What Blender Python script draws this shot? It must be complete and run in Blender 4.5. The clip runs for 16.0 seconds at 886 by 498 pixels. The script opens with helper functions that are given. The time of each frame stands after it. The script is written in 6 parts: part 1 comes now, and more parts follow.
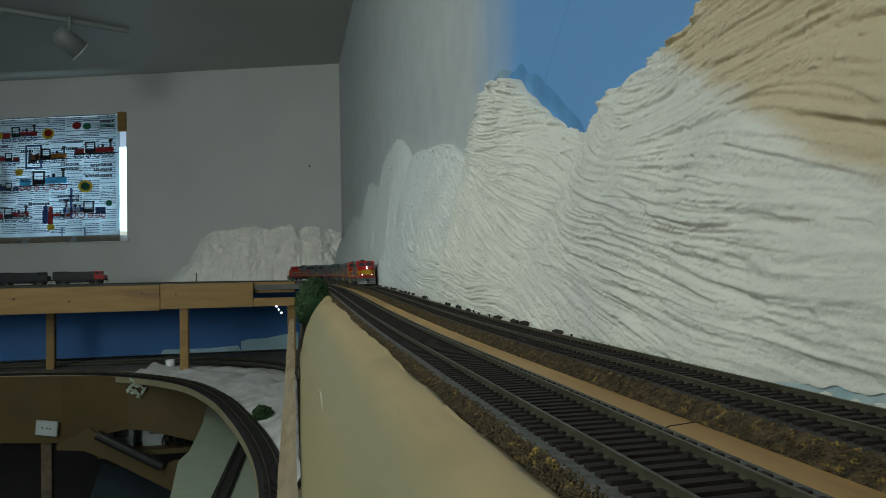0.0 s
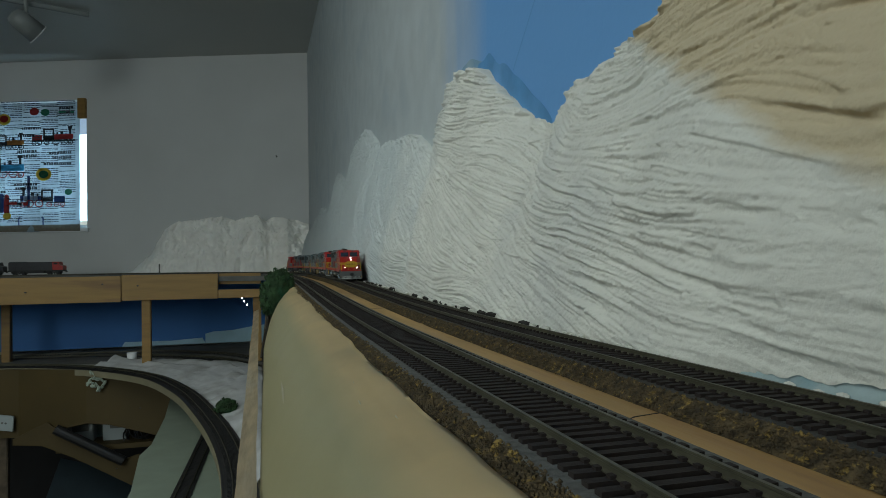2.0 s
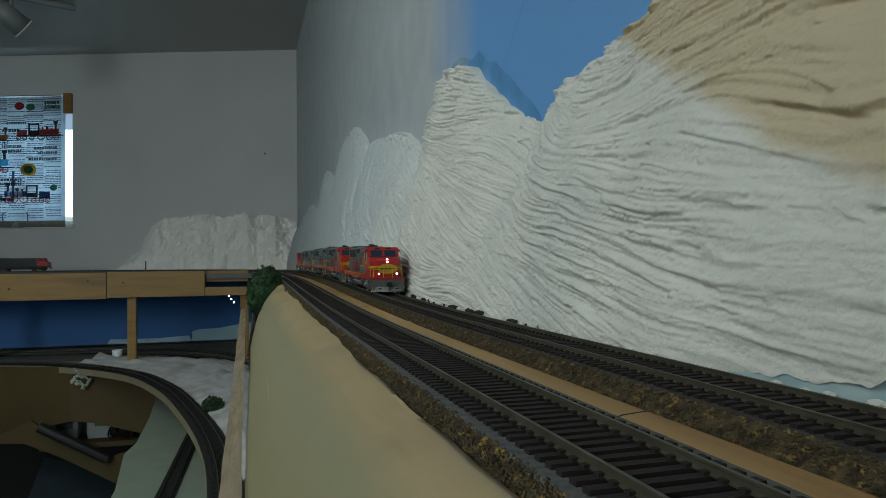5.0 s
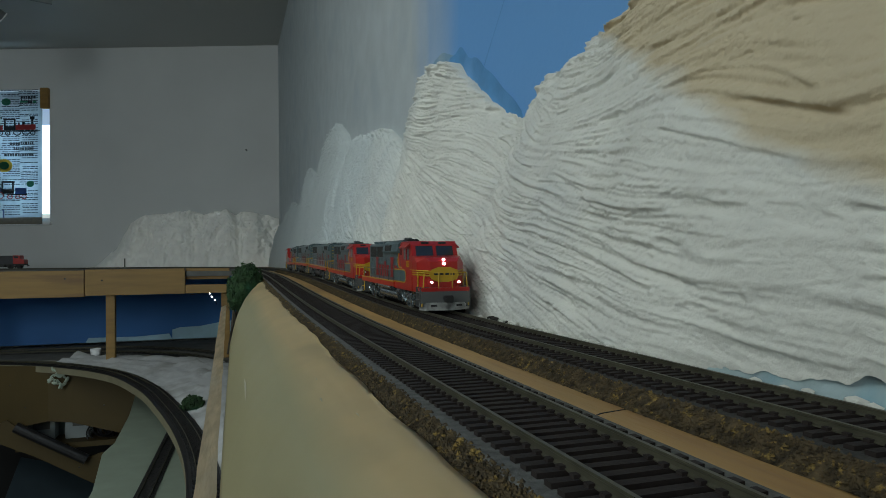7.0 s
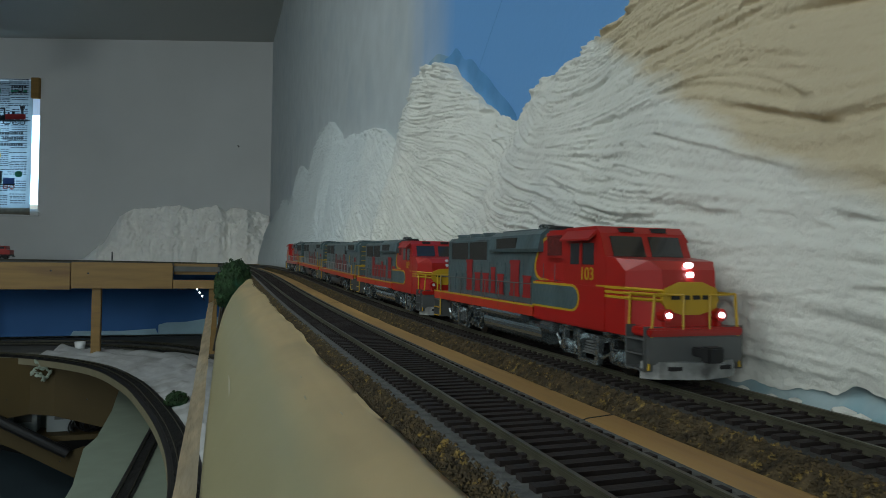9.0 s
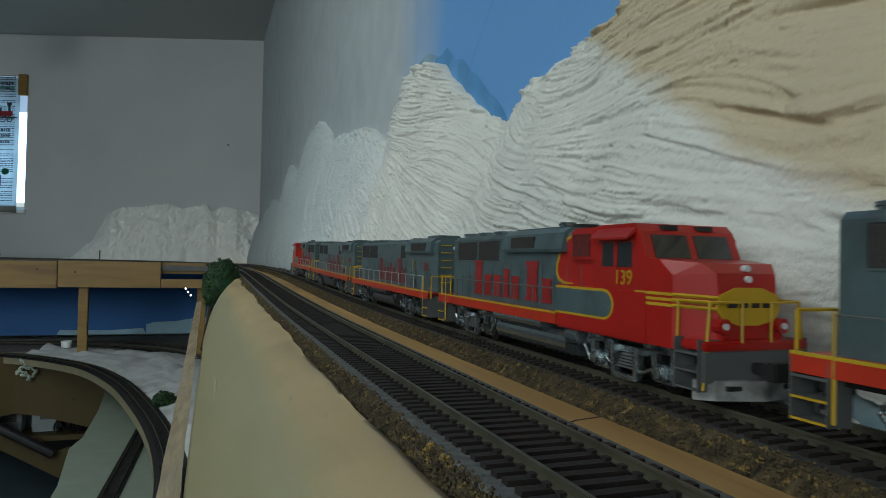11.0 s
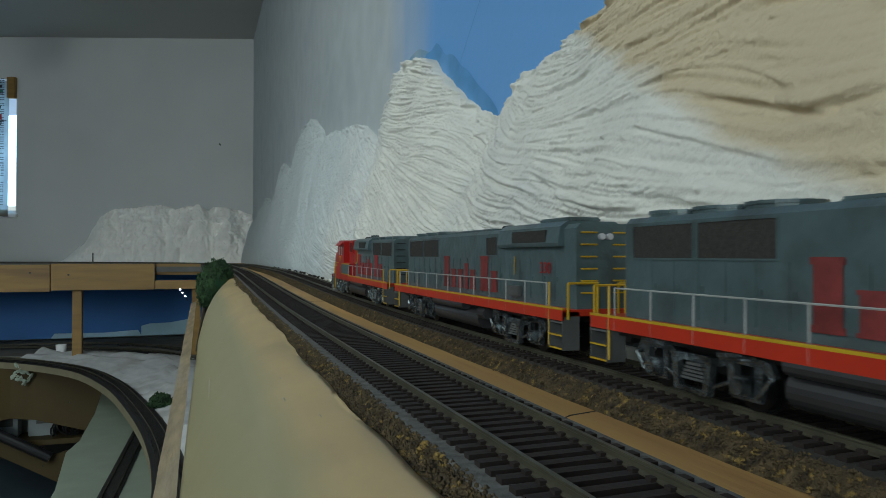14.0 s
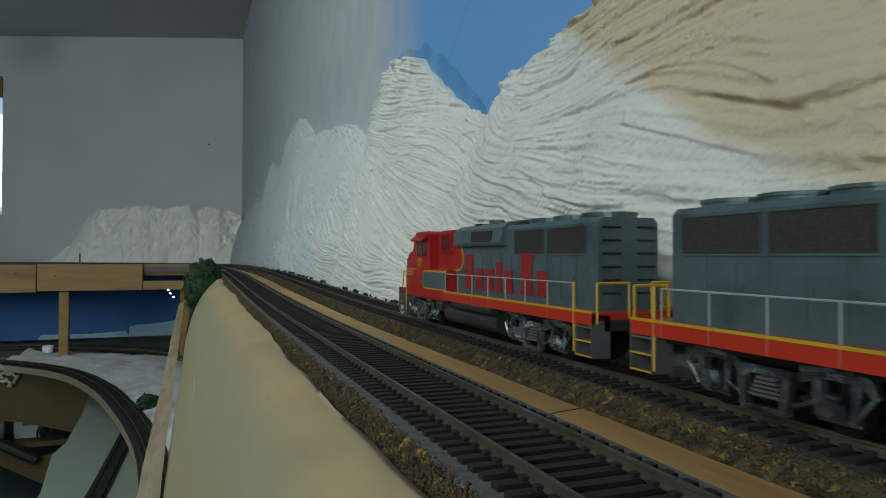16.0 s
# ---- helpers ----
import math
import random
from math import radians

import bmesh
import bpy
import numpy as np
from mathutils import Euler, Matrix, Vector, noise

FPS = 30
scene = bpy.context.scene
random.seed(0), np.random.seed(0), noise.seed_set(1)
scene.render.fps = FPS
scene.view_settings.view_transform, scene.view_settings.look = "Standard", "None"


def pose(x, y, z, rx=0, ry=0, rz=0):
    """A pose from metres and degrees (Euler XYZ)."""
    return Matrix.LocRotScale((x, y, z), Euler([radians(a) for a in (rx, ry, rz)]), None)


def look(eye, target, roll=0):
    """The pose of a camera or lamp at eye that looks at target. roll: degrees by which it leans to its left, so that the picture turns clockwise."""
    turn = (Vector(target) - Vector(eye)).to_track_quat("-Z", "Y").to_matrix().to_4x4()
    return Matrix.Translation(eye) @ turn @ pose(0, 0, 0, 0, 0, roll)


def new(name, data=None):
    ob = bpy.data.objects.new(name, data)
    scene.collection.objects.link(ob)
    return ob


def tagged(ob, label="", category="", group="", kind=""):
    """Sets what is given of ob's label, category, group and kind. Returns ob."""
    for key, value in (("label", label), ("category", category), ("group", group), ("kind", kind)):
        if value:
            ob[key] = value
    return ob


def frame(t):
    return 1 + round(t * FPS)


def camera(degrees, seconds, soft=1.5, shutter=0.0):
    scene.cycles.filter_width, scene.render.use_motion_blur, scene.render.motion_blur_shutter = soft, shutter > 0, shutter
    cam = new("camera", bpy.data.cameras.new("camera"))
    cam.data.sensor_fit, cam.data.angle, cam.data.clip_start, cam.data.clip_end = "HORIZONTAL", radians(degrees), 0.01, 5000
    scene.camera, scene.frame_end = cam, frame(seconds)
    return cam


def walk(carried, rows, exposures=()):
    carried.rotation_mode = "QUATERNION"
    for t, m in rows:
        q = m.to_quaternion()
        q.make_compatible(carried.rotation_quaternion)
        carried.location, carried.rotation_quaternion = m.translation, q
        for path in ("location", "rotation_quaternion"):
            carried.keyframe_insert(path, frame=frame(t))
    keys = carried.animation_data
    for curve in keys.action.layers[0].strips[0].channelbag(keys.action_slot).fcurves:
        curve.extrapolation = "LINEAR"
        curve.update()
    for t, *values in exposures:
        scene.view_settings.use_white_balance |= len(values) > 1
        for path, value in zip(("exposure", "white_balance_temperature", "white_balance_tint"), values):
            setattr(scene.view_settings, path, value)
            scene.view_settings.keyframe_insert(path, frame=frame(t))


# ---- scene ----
# World: y along the tracks away from the camera, x to the wall, z = 0 at the rail tops beside the camera.
cam = camera(66.32, 16.0, soft=0.85, shutter=0.25)


def aim(x, y, z, yaw, pitch, roll):
    """A camera pose: yaw to the right of the tracks, pitch up, roll; degrees."""
    a, b = radians(yaw), radians(pitch)
    d = Vector((math.sin(a) * math.cos(b), math.cos(a) * math.cos(b), math.sin(b)))
    return look((x, y, z), Vector((x, y, z)) + d, roll)


PATH = [
    (0, -0.0067, -0.0100, 0.0375, 12.53, 1.72, -1.17),
    (0.5, -0.0048, -0.0065, 0.0367, 14.42, 1.70, -0.50),
    (1, -0.0041, -0.0058, 0.0367, 14.90, 1.49, -1.05),
    (1.5, -0.0038, -0.0050, 0.0364, 15.07, 1.23, -1.03),
    (2, -0.0035, -0.0045, 0.0361, 15.14, 1.04, -0.91),
    (2.5, -0.0035, -0.0043, 0.0361, 15.39, 1.03, -0.82),
    (3, -0.0036, -0.0043, 0.0361, 15.42, 1.15, -0.71),
    (5.5, -0.0022, -0.0022, 0.0353, 16.40, 0.86, -0.77),
    (6, -0.0008, -0.0012, 0.0354, 16.85, 0.83, -1.10),
    (6.5, 0.0003, 0.0001, 0.0353, 17.36, 0.81, -0.89),
    (7, 0.0000, 0.0000, 0.0352, 17.48, 0.69, -0.60),
    (7.5, -0.0006, -0.0002, 0.0349, 17.38, 0.71, -0.19),
    (8, 0.0004, 0.0011, 0.0349, 17.72, 0.83, 0.02),
    (8.5, 0.0011, 0.0017, 0.0346, 18.12, 0.65, 0.29),
    (9, 0.0008, 0.0020, 0.0344, 18.30, 0.88, 0.92),
    (11.5, 0.0024, 0.0038, 0.0343, 19.29, 0.93, 1.06),
    (12, 0.0026, 0.0035, 0.0348, 19.20, 0.90, 0.41),
    (12.5, 0.0034, 0.0043, 0.0345, 19.36, 0.63, -0.02),
    (13, 0.0030, 0.0036, 0.0349, 19.43, 1.04, 0.06),
    (13.5, 0.0035, 0.0043, 0.0347, 19.51, 0.78, -0.30),
    (14, 0.0034, 0.0044, 0.0347, 19.55, 0.57, 0.11),
    (14.5, 0.0036, 0.0044, 0.0345, 19.53, 0.58, -0.05),
    (15, 0.0042, 0.0047, 0.0344, 19.64, 0.97, 0.02),
    (15.5, 0.0048, 0.0053, 0.0340, 20.08, 0.85, -0.06),
    (16, 0.0053, 0.0053, 0.0335, 20.36, 0.63, 0.08),
]
walk(cam, [(r[0], aim(*r[1:])) for r in PATH], exposures=[(0.0, 0.01, 6700, 10), (1.5, -0.19, 6450, 10), (6.0, -0.16, 6350, 12), (9.0, -0.13, 6250, 12), (12.0, 0.10, 6200, 12), (16.0, 0.13, 6200, 12)])

# ---- light: dim day through the curtained window, ceiling lamps, an added fill behind the camera ----
world = bpy.data.worlds.new("world")
scene.world = world
world.use_nodes = True
sky = world.node_tree.nodes.new("ShaderNodeTexSky")
sky.sky_type, sky.sun_disc, sky.sun_elevation, sky.sun_rotation = "NISHITA", False, radians(40), radians(60)
world.node_tree.links.new(sky.outputs[0], world.node_tree.nodes["Background"].inputs[0])
world.node_tree.nodes["Background"].inputs[1].default_value = 0.12


def area(name, m, sx, sy, power, colour):
    d = bpy.data.lights.new(name, "AREA")
    d.shape, d.size, d.size_y, d.energy, d.color = "RECTANGLE", sx, sy, power, colour
    o = new(name, d)
    o.matrix_world = m
    return o


# the lit ceiling track lamps over the aisle, and daylight behind the curtain
area("ceiling_light", look((-0.75, 0.85, 0.95), (-0.60, 1.20, 0.0)), 1.0, 2.0, 16.5, (0.90, 1.0, 0.94))
# unseen fill added behind the camera to brighten the far wall; no window there
area("south_fill_light", look((-1.5, -1.93, 0.55), (-0.8, 1.5, 0.2)), 1.6, 0.8, 34.0, (0.90, 1.0, 0.94))
area("window_light", pose(-0.985, 3.52, 0.45, 90, 0, 180 - 18.3), 0.60, 0.40, 3.0, (0.50, 0.82, 1.0))

# ---- materials ----
def material(name, colour, rough=0.6, metal=0.0, grain=0.0, scale=40.0, bump=0.0, bump_scale=200.0, second=None, spots=0.0, spot_scale=6.0,
             stretch=(1, 1, 1), emit=None, power=0.0, coat=0.0):
    """A surface with two scales of colour variation (grain, broad stains) and a fine relief."""
    m = bpy.data.materials.new(name)
    m.use_nodes = True
    nt = m.node_tree
    b = nt.nodes["Principled BSDF"]
    b.inputs["Base Color"].default_value = (*colour, 1)
    b.inputs["Roughness"].default_value, b.inputs["Metallic"].default_value = rough, metal
    b.inputs["Coat Weight"].default_value = coat
    co = nt.nodes.new("ShaderNodeTexCoord")
    mp = nt.nodes.new("ShaderNodeMapping")
    mp.inputs["Scale"].default_value = stretch
    nt.links.new(co.outputs["Object"], mp.inputs[0])

    def tex(sc, detail):
        n = nt.nodes.new("ShaderNodeTexNoise")
        n.inputs["Scale"].default_value, n.inputs["Detail"].default_value = sc, detail
        nt.links.new(mp.outputs[0], n.inputs["Vector"])
        return n.outputs["Fac"]

    def blend(fac, lo, hi, a, c):
        r = nt.nodes.new("ShaderNodeMapRange")
        r.inputs[1].default_value, r.inputs[2].default_value = lo, hi
        nt.links.new(fac, r.inputs[0])
        x = nt.nodes.new("ShaderNodeMix")
        x.data_type = "RGBA"
        nt.links.new(r.outputs[0], x.inputs[0])
        for sock, v in ((x.inputs[6], a), (x.inputs[7], c)):
            if isinstance(v, tuple):
                sock.default_value = (*v, 1)
            else:
                nt.links.new(v, sock)
        return x.outputs[2]

    out = None
    if grain:
        lo = tuple(c * (1 - grain) for c in colour)
        hi = tuple(min(1, c * (1 + grain)) for c in colour)
        out = blend(tex(scale, 4), 0.3, 0.7, lo, hi)
    if second:
        out = blend(tex(spot_scale, 5), 0.62 - spots, 0.72, out or colour, second)
    if out:
        nt.links.new(out, b.inputs["Base Color"])
    if bump:
        n = nt.nodes.new("ShaderNodeBump")
        n.inputs["Strength"].default_value, n.inputs["Distance"].default_value = bump, 0.002
        nt.links.new(tex(bump_scale, 6), n.inputs["Height"])
        nt.links.new(n.outputs[0], b.inputs["Normal"])
    if emit:
        b.inputs["Emission Color"].default_value, b.inputs["Emission Strength"].default_value = (*emit, 1), power
    return m


M = dict(
    wall=material("grey_wall_paint", (0.57, 0.58, 0.58), 0.75, grain=0.05, scale=3, bump=0.15, bump_scale=180, second=(0.53, 0.54, 0.54), spots=0.05, spot_scale=1.3),
    ceiling=material("ceiling_paint", (0.46, 0.47, 0.45), 0.55, grain=0.04, scale=2, bump=0.1, bump_scale=120),
    floor=material("dark_floor", (0.05, 0.045, 0.04), 0.6, grain=0.3, scale=9, bump=0.1),
    plaster=material("white_plaster", (0.66, 0.66, 0.61), 0.8, grain=0.07, scale=30, bump=0.5, bump_scale=260, second=(0.56, 0.57, 0.54), spots=0.06, spot_scale=14),
    snow=material("plaster_snow", (0.90, 0.89, 0.85), 0.85, grain=0.05, scale=25, bump=0.6, bump_scale=60),
    beige=material("beige_fascia_paint", (0.50, 0.44, 0.29), 0.42, grain=0.08, scale=14, bump=0.12, bump_scale=70, second=(0.36, 0.36, 0.21), spots=0.09, spot_scale=7),
    ply=material("plywood", (0.47, 0.28, 0.092), 0.6, grain=0.22, scale=18, bump=0.2, bump_scale=90, second=(0.27, 0.14, 0.05), spots=0.07, spot_scale=9, stretch=(6, 0.7, 6)),
    pine=material("pine_board", (0.25, 0.145, 0.036), 0.55, grain=0.16, scale=12, bump=0.15, bump_scale=90, second=(0.17, 0.09, 0.028), spots=0.05, spot_scale=7, stretch=(0.6, 6, 6)),
    edge=material("raw_board_edge", (0.50, 0.40, 0.26), 0.7, grain=0.25, scale=25, bump=0.4, bump_scale=70, stretch=(6, 1, 2), second=(0.62, 0.57, 0.46), spots=0.08, spot_scale=6),
    roadbed=material("grey_cork_roadbed", (0.105, 0.105, 0.098), 0.95, grain=0.3, scale=350, bump=0.5, bump_scale=600),
    ballast=material("brown_ballast", (0.064, 0.045, 0.021), 0.95, grain=0.65, scale=300, bump=0.6, bump_scale=500, second=(0.30, 0.20, 0.05), spots=0.05, spot_scale=420),
    darkbed=material("stained_dark_roadbed", (0.038, 0.037, 0.033), 0.95, grain=0.3, scale=350, bump=0.5, bump_scale=600),
    tie=material("brown_plastic_tie", (0.014, 0.0085, 0.007), 0.9, grain=0.25, scale=120, bump=0.2, bump_scale=300),
    rail=material("weathered_rail", (0.075, 0.071, 0.048), 0.5, metal=0.3, grain=0.3, scale=90),
    railtop=material("rail_head", (0.22, 0.21, 0.17), 0.35, metal=0.8, grain=0.2, scale=60),
    blueboard=material("blue_backdrop_paint", (0.030, 0.165, 0.47), 0.6, grain=0.12, scale=4, bump=0.1),
    paleblue=material("pale_blue_paint", (0.40, 0.62, 0.74), 0.7, grain=0.12, scale=14),
    greenboard=material("pale_green_foam_board", (0.24, 0.285, 0.225), 0.8, grain=0.07, scale=20, bump=0.15),
    brownply=material("dark_brown_hardboard", (0.062, 0.040, 0.007), 0.7, grain=0.12, scale=9, bump=0.1),
    grey=material("grey_scenery_paint", (0.13, 0.13, 0.12), 0.9, grain=0.2, scale=30),
    foliage=material("green_foam_foliage", (0.020, 0.052, 0.016), 0.9, grain=0.5, scale=90, bump=0.6, bump_scale=200, second=(0.012, 0.085, 0.04), spots=0.1, spot_scale=30),
    twig=material("brown_twig", (0.10, 0.075, 0.05), 0.9, grain=0.3, scale=60),
    black=material("black_paint", (0.012, 0.012, 0.013), 0.45, grain=0.2, scale=60),
    white=material("white_plastic", (0.75, 0.77, 0.78), 0.4, grain=0.03, scale=20),
)


def two_zone(name, a, b, axes, edge, rough, bump, bump_scale, stretch=(1, 1, 1), wob=0.02, wob_scale=12.0, third=None):
    """Colour a meeting colour b along a ragged line: b where axes . place > 0; edge is the line's softness."""
    m = material(name, a, rough, grain=0.06, scale=25, bump=bump, bump_scale=bump_scale, second=third, spots=0.08, spot_scale=9)
    nt = m.node_tree
    bsdf = nt.nodes["Principled BSDF"]
    old = bsdf.inputs["Base Color"].links[0].from_socket
    co = nt.nodes.new("ShaderNodeTexCoord")
    mp = nt.nodes.new("ShaderNodeMapping")
    mp.inputs["Scale"].default_value = stretch
    nz = nt.nodes.new("ShaderNodeTexNoise")
    nz.inputs["Scale"].default_value, nz.inputs["Detail"].default_value = wob_scale, 4
    nt.links.new(co.outputs["Object"], mp.inputs[0])
    nt.links.new(mp.outputs[0], nz.inputs["Vector"])
    dot = nt.nodes.new("ShaderNodeVectorMath")
    dot.operation = "DOT_PRODUCT"
    dot.inputs[1].default_value = axes[:3]
    nt.links.new(co.outputs["Object"], dot.inputs[0])
    ad = nt.nodes.new("ShaderNodeMath")
    ad.operation = "MULTIPLY_ADD"
    ad.inputs[1].default_value = wob
    nt.links.new(nz.outputs["Fac"], ad.inputs[0])
    nt.links.new(dot.outputs["Value"], ad.inputs[2])
    r = nt.nodes.new("ShaderNodeMapRange")
    r.inputs[1].default_value, r.inputs[2].default_value = -axes[3] - edge + wob / 2, -axes[3] + edge + wob / 2
    nt.links.new(ad.outputs[0], r.inputs[0])
    x = nt.nodes.new("ShaderNodeMix")
    x.data_type = "RGBA"
    x.inputs[7].default_value = (*b, 1)
    nt.links.new(r.outputs[0], x.inputs[0])
    nt.links.new(old, x.inputs[6])
    nt.links.new(x.outputs[2], bsdf.inputs["Base Color"])
    return m


# tan wash on the upper near slopes; blue sky paint on the near part of the wall
M["mountain"] = two_zone("brushed_plaster", (0.66, 0.66, 0.61), (0.54, 0.455, 0.31), (0, -0.53, 1.0, 0.018), 0.005, 0.8, 0.5, 300, (1, 1, 3.5), 0.035, 14, third=(0.56, 0.57, 0.55))
M["sky_wall"] = two_zone("sky_wall_paint", (0.48, 0.525, 0.545), (0.14, 0.35, 0.70), (0, -1.0, 0, 0.68), 0.10, 0.6, 0.12, 160, (1, 3, 0.25), 0.35, 3.2, third=(0.41, 0.47, 0.51))
M["foam"] = material("pale_blue_foam", (0.33, 0.42, 0.44), 0.85, grain=0.15, scale=60, bump=0.4, bump_scale=200, second=(0.10, 0.30, 0.40), spots=0.1, spot_scale=25)
M["edge_pale"] = material("pale_board", (0.22, 0.195, 0.125), 0.7, grain=0.12, scale=20, bump=0.2)
# tan top, olive side; the side's darker tone also paints in its shading
M["slope"] = two_zone("shaded_beige_slope_paint", (0.78, 0.63, 0.37), (0.56, 0.51, 0.305), (-1.0, 0, 0, 0.024), 0.005, 0.42, 0.14, 60, (1, 0.3, 1), 0.014, 14, third=(0.62, 0.51, 0.30))
M["smear_blue"] = material("smear_blue", (0.19, 0.33, 0.48), 0.6, grain=0.15, scale=30, second=(0.32, 0.42, 0.48), spots=0.14, spot_scale=22)
M["smear_deep"] = material("smear_deep", (0.085, 0.265, 0.53), 0.6, grain=0.15, scale=30, second=(0.12, 0.31, 0.60), spots=0.12, spot_scale=25)
M["lowsnow"] = material("dusty_plaster_snow", (0.54, 0.55, 0.56), 0.9, grain=0.1, scale=25, bump=0.6, bump_scale=60, second=(0.36, 0.36, 0.35), spots=0.1, spot_scale=14)


def add_far_tone(m, colour, y0, y1, wob, share):
    """Blends colour in unevenly between y0 and y1 along the wall, up to share."""
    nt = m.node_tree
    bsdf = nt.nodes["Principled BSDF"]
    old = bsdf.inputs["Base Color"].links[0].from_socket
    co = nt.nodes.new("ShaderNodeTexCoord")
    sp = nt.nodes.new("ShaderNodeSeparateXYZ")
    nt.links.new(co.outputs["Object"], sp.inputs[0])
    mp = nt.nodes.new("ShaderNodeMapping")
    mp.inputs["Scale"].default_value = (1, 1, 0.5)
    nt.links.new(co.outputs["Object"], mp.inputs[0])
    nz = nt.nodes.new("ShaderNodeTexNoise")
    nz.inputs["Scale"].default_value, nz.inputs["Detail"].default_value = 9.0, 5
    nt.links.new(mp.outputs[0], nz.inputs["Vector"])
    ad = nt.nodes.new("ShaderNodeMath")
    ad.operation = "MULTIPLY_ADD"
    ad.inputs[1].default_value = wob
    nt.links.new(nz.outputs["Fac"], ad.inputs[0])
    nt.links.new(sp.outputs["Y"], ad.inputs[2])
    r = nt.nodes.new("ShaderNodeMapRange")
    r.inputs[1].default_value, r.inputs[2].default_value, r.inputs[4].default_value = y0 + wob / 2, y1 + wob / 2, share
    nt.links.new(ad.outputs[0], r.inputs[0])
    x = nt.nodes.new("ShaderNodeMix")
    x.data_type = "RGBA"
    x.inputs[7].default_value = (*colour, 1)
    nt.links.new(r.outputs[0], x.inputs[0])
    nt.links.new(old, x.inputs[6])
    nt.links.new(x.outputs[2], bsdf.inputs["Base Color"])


# bluer grey towards the far end of the mountains
add_far_tone(M["mountain"], (0.52, 0.585, 0.61), 0.60, 1.05, 0.6, 0.8)
# near-black colour standing in for the deep shade under the layout
M["undershade"] = material("under_layout_shade", (0.011, 0.011, 0.011), 0.9, grain=0.2, scale=8)
M["darktie"] = material("dark_bark", (0.022, 0.020, 0.017), 0.95, grain=0.4, scale=300)
M["drip"] = material("pale_drip", (0.62, 0.57, 0.42), 0.35, grain=0.05, scale=60)


# ---- mesh helpers ----
def part(name, bm, mat, parent=None, label="", smooth=False):
    """Links a bmesh as one mesh object, under a thing or part if one is given."""
    me = bpy.data.meshes.new(name)
    bmesh.ops.recalc_face_normals(bm, faces=bm.faces)
    bm.to_mesh(me)
    bm.free()
    for m in mat if isinstance(mat, (list, tuple)) else (mat,):
        me.materials.append(m)
    if smooth:
        for p in me.polygons:
            p.use_smooth = True
    o = new(name, me)
    o.parent = parent
    if label:
        o["label"] = label
    return o


def box(bm, x0, x1, y0, y1, z0, z1, bev=0.0, mi=0):
    r = bmesh.ops.create_cube(bm, size=1)
    for v in r["verts"]:
        v.co = Vector(((x0 + x1) / 2 + v.co.x * (x1 - x0), (y0 + y1) / 2 + v.co.y * (y1 - y0), (z0 + z1) / 2 + v.co.z * (z1 - z0)))
    fs = {f for v in r["verts"] for f in v.link_faces}
    for f in fs:
        f.material_index = mi
    if bev:
        bmesh.ops.bevel(bm, geom=list({e for f in fs for e in f.edges}), offset=bev, segments=2, affect="EDGES", material=-1)
    return bm


def boxed(*a, **k):
    return box(bmesh.new(), *a, **k)


def prism(bm, outline, x0, x1, axis="x", mi=0):
    """An outline of (a, b) pairs swept along an axis. x: (y, z); y: (x, z); z: (x, y)."""
    def at(a, b, c):
        return {"x": (c, a, b), "y": (a, c, b), "z": (a, b, c)}[axis]
    n = len(outline)
    lo = [bm.verts.new(at(a, b, x0)) for a, b in outline]
    hi = [bm.verts.new(at(a, b, x1)) for a, b in outline]
    fs = [bm.faces.new(lo), bm.faces.new(hi[::-1])]
    for i in range(n):
        fs.append(bm.faces.new((lo[i], hi[i], hi[(i + 1) % n], lo[(i + 1) % n])))
    for f in fs:
        f.material_index = mi
    return bm


def rod(bm, a, b, r, seg=6, mi=0):
    """A round bar from a to b."""
    a, b = Vector(a), Vector(b)
    d = b - a
    m = Matrix.Translation((a + b) / 2) @ d.to_track_quat("Z", "Y").to_matrix().to_4x4()
    res = bmesh.ops.create_cone(bm, cap_ends=True, segments=seg, radius1=r, radius2=r, depth=d.length, matrix=m)
    for v in res["verts"]:
        for f in v.link_faces:
            f.material_index = mi
    return bm


def grid(bm, nu, nv, fn, mi=0):
    """A sheet of nu x nv cells; fn(u, v) with u, v in 0..1 gives the place."""
    vs = [[bm.verts.new(fn(i / nu, j / nv)) for j in range(nv + 1)] for i in range(nu + 1)]
    for i in range(nu):
        for j in range(nv):
            bm.faces.new((vs[i][j], vs[i + 1][j], vs[i + 1][j + 1], vs[i][j + 1])).material_index = mi
    return bm


def empty(name, m=None):
    o = new(name)
    o.empty_display_size = 0.02
    if m is not None:
        o.matrix_world = m
    return o


def fbm(x, y, z=0.0, octaves=4):
    return noise.fractal(Vector((x, y, z)), 1.0, 2.0, octaves)


def smooth01(a, b, x):
    t = min(1.0, max(0.0, (x - a) / (b - a)))
    return t * t * (3 - 2 * t)


# ---- the plan ----
WALL_X, CEIL_Z, FLOOR_Z = 0.21, 0.975, -1.25
GAUGE = 0.0165
X_NEAR, X_FAR = 0.0653, 0.1300          # centre lines of the two straight tracks
BEND_Y, BEND_R = 1.78, 1.05             # where the far track turns left, and its radius
LOW_Z = -0.24                           # top of the lower deck


def rise(y):
    return 0.011 * smooth01(0.35, 1.25, y)


def back_y(x):
    """The far wall, which runs slightly askew."""
    return 3.05 - (x - WALL_X) * 0.33


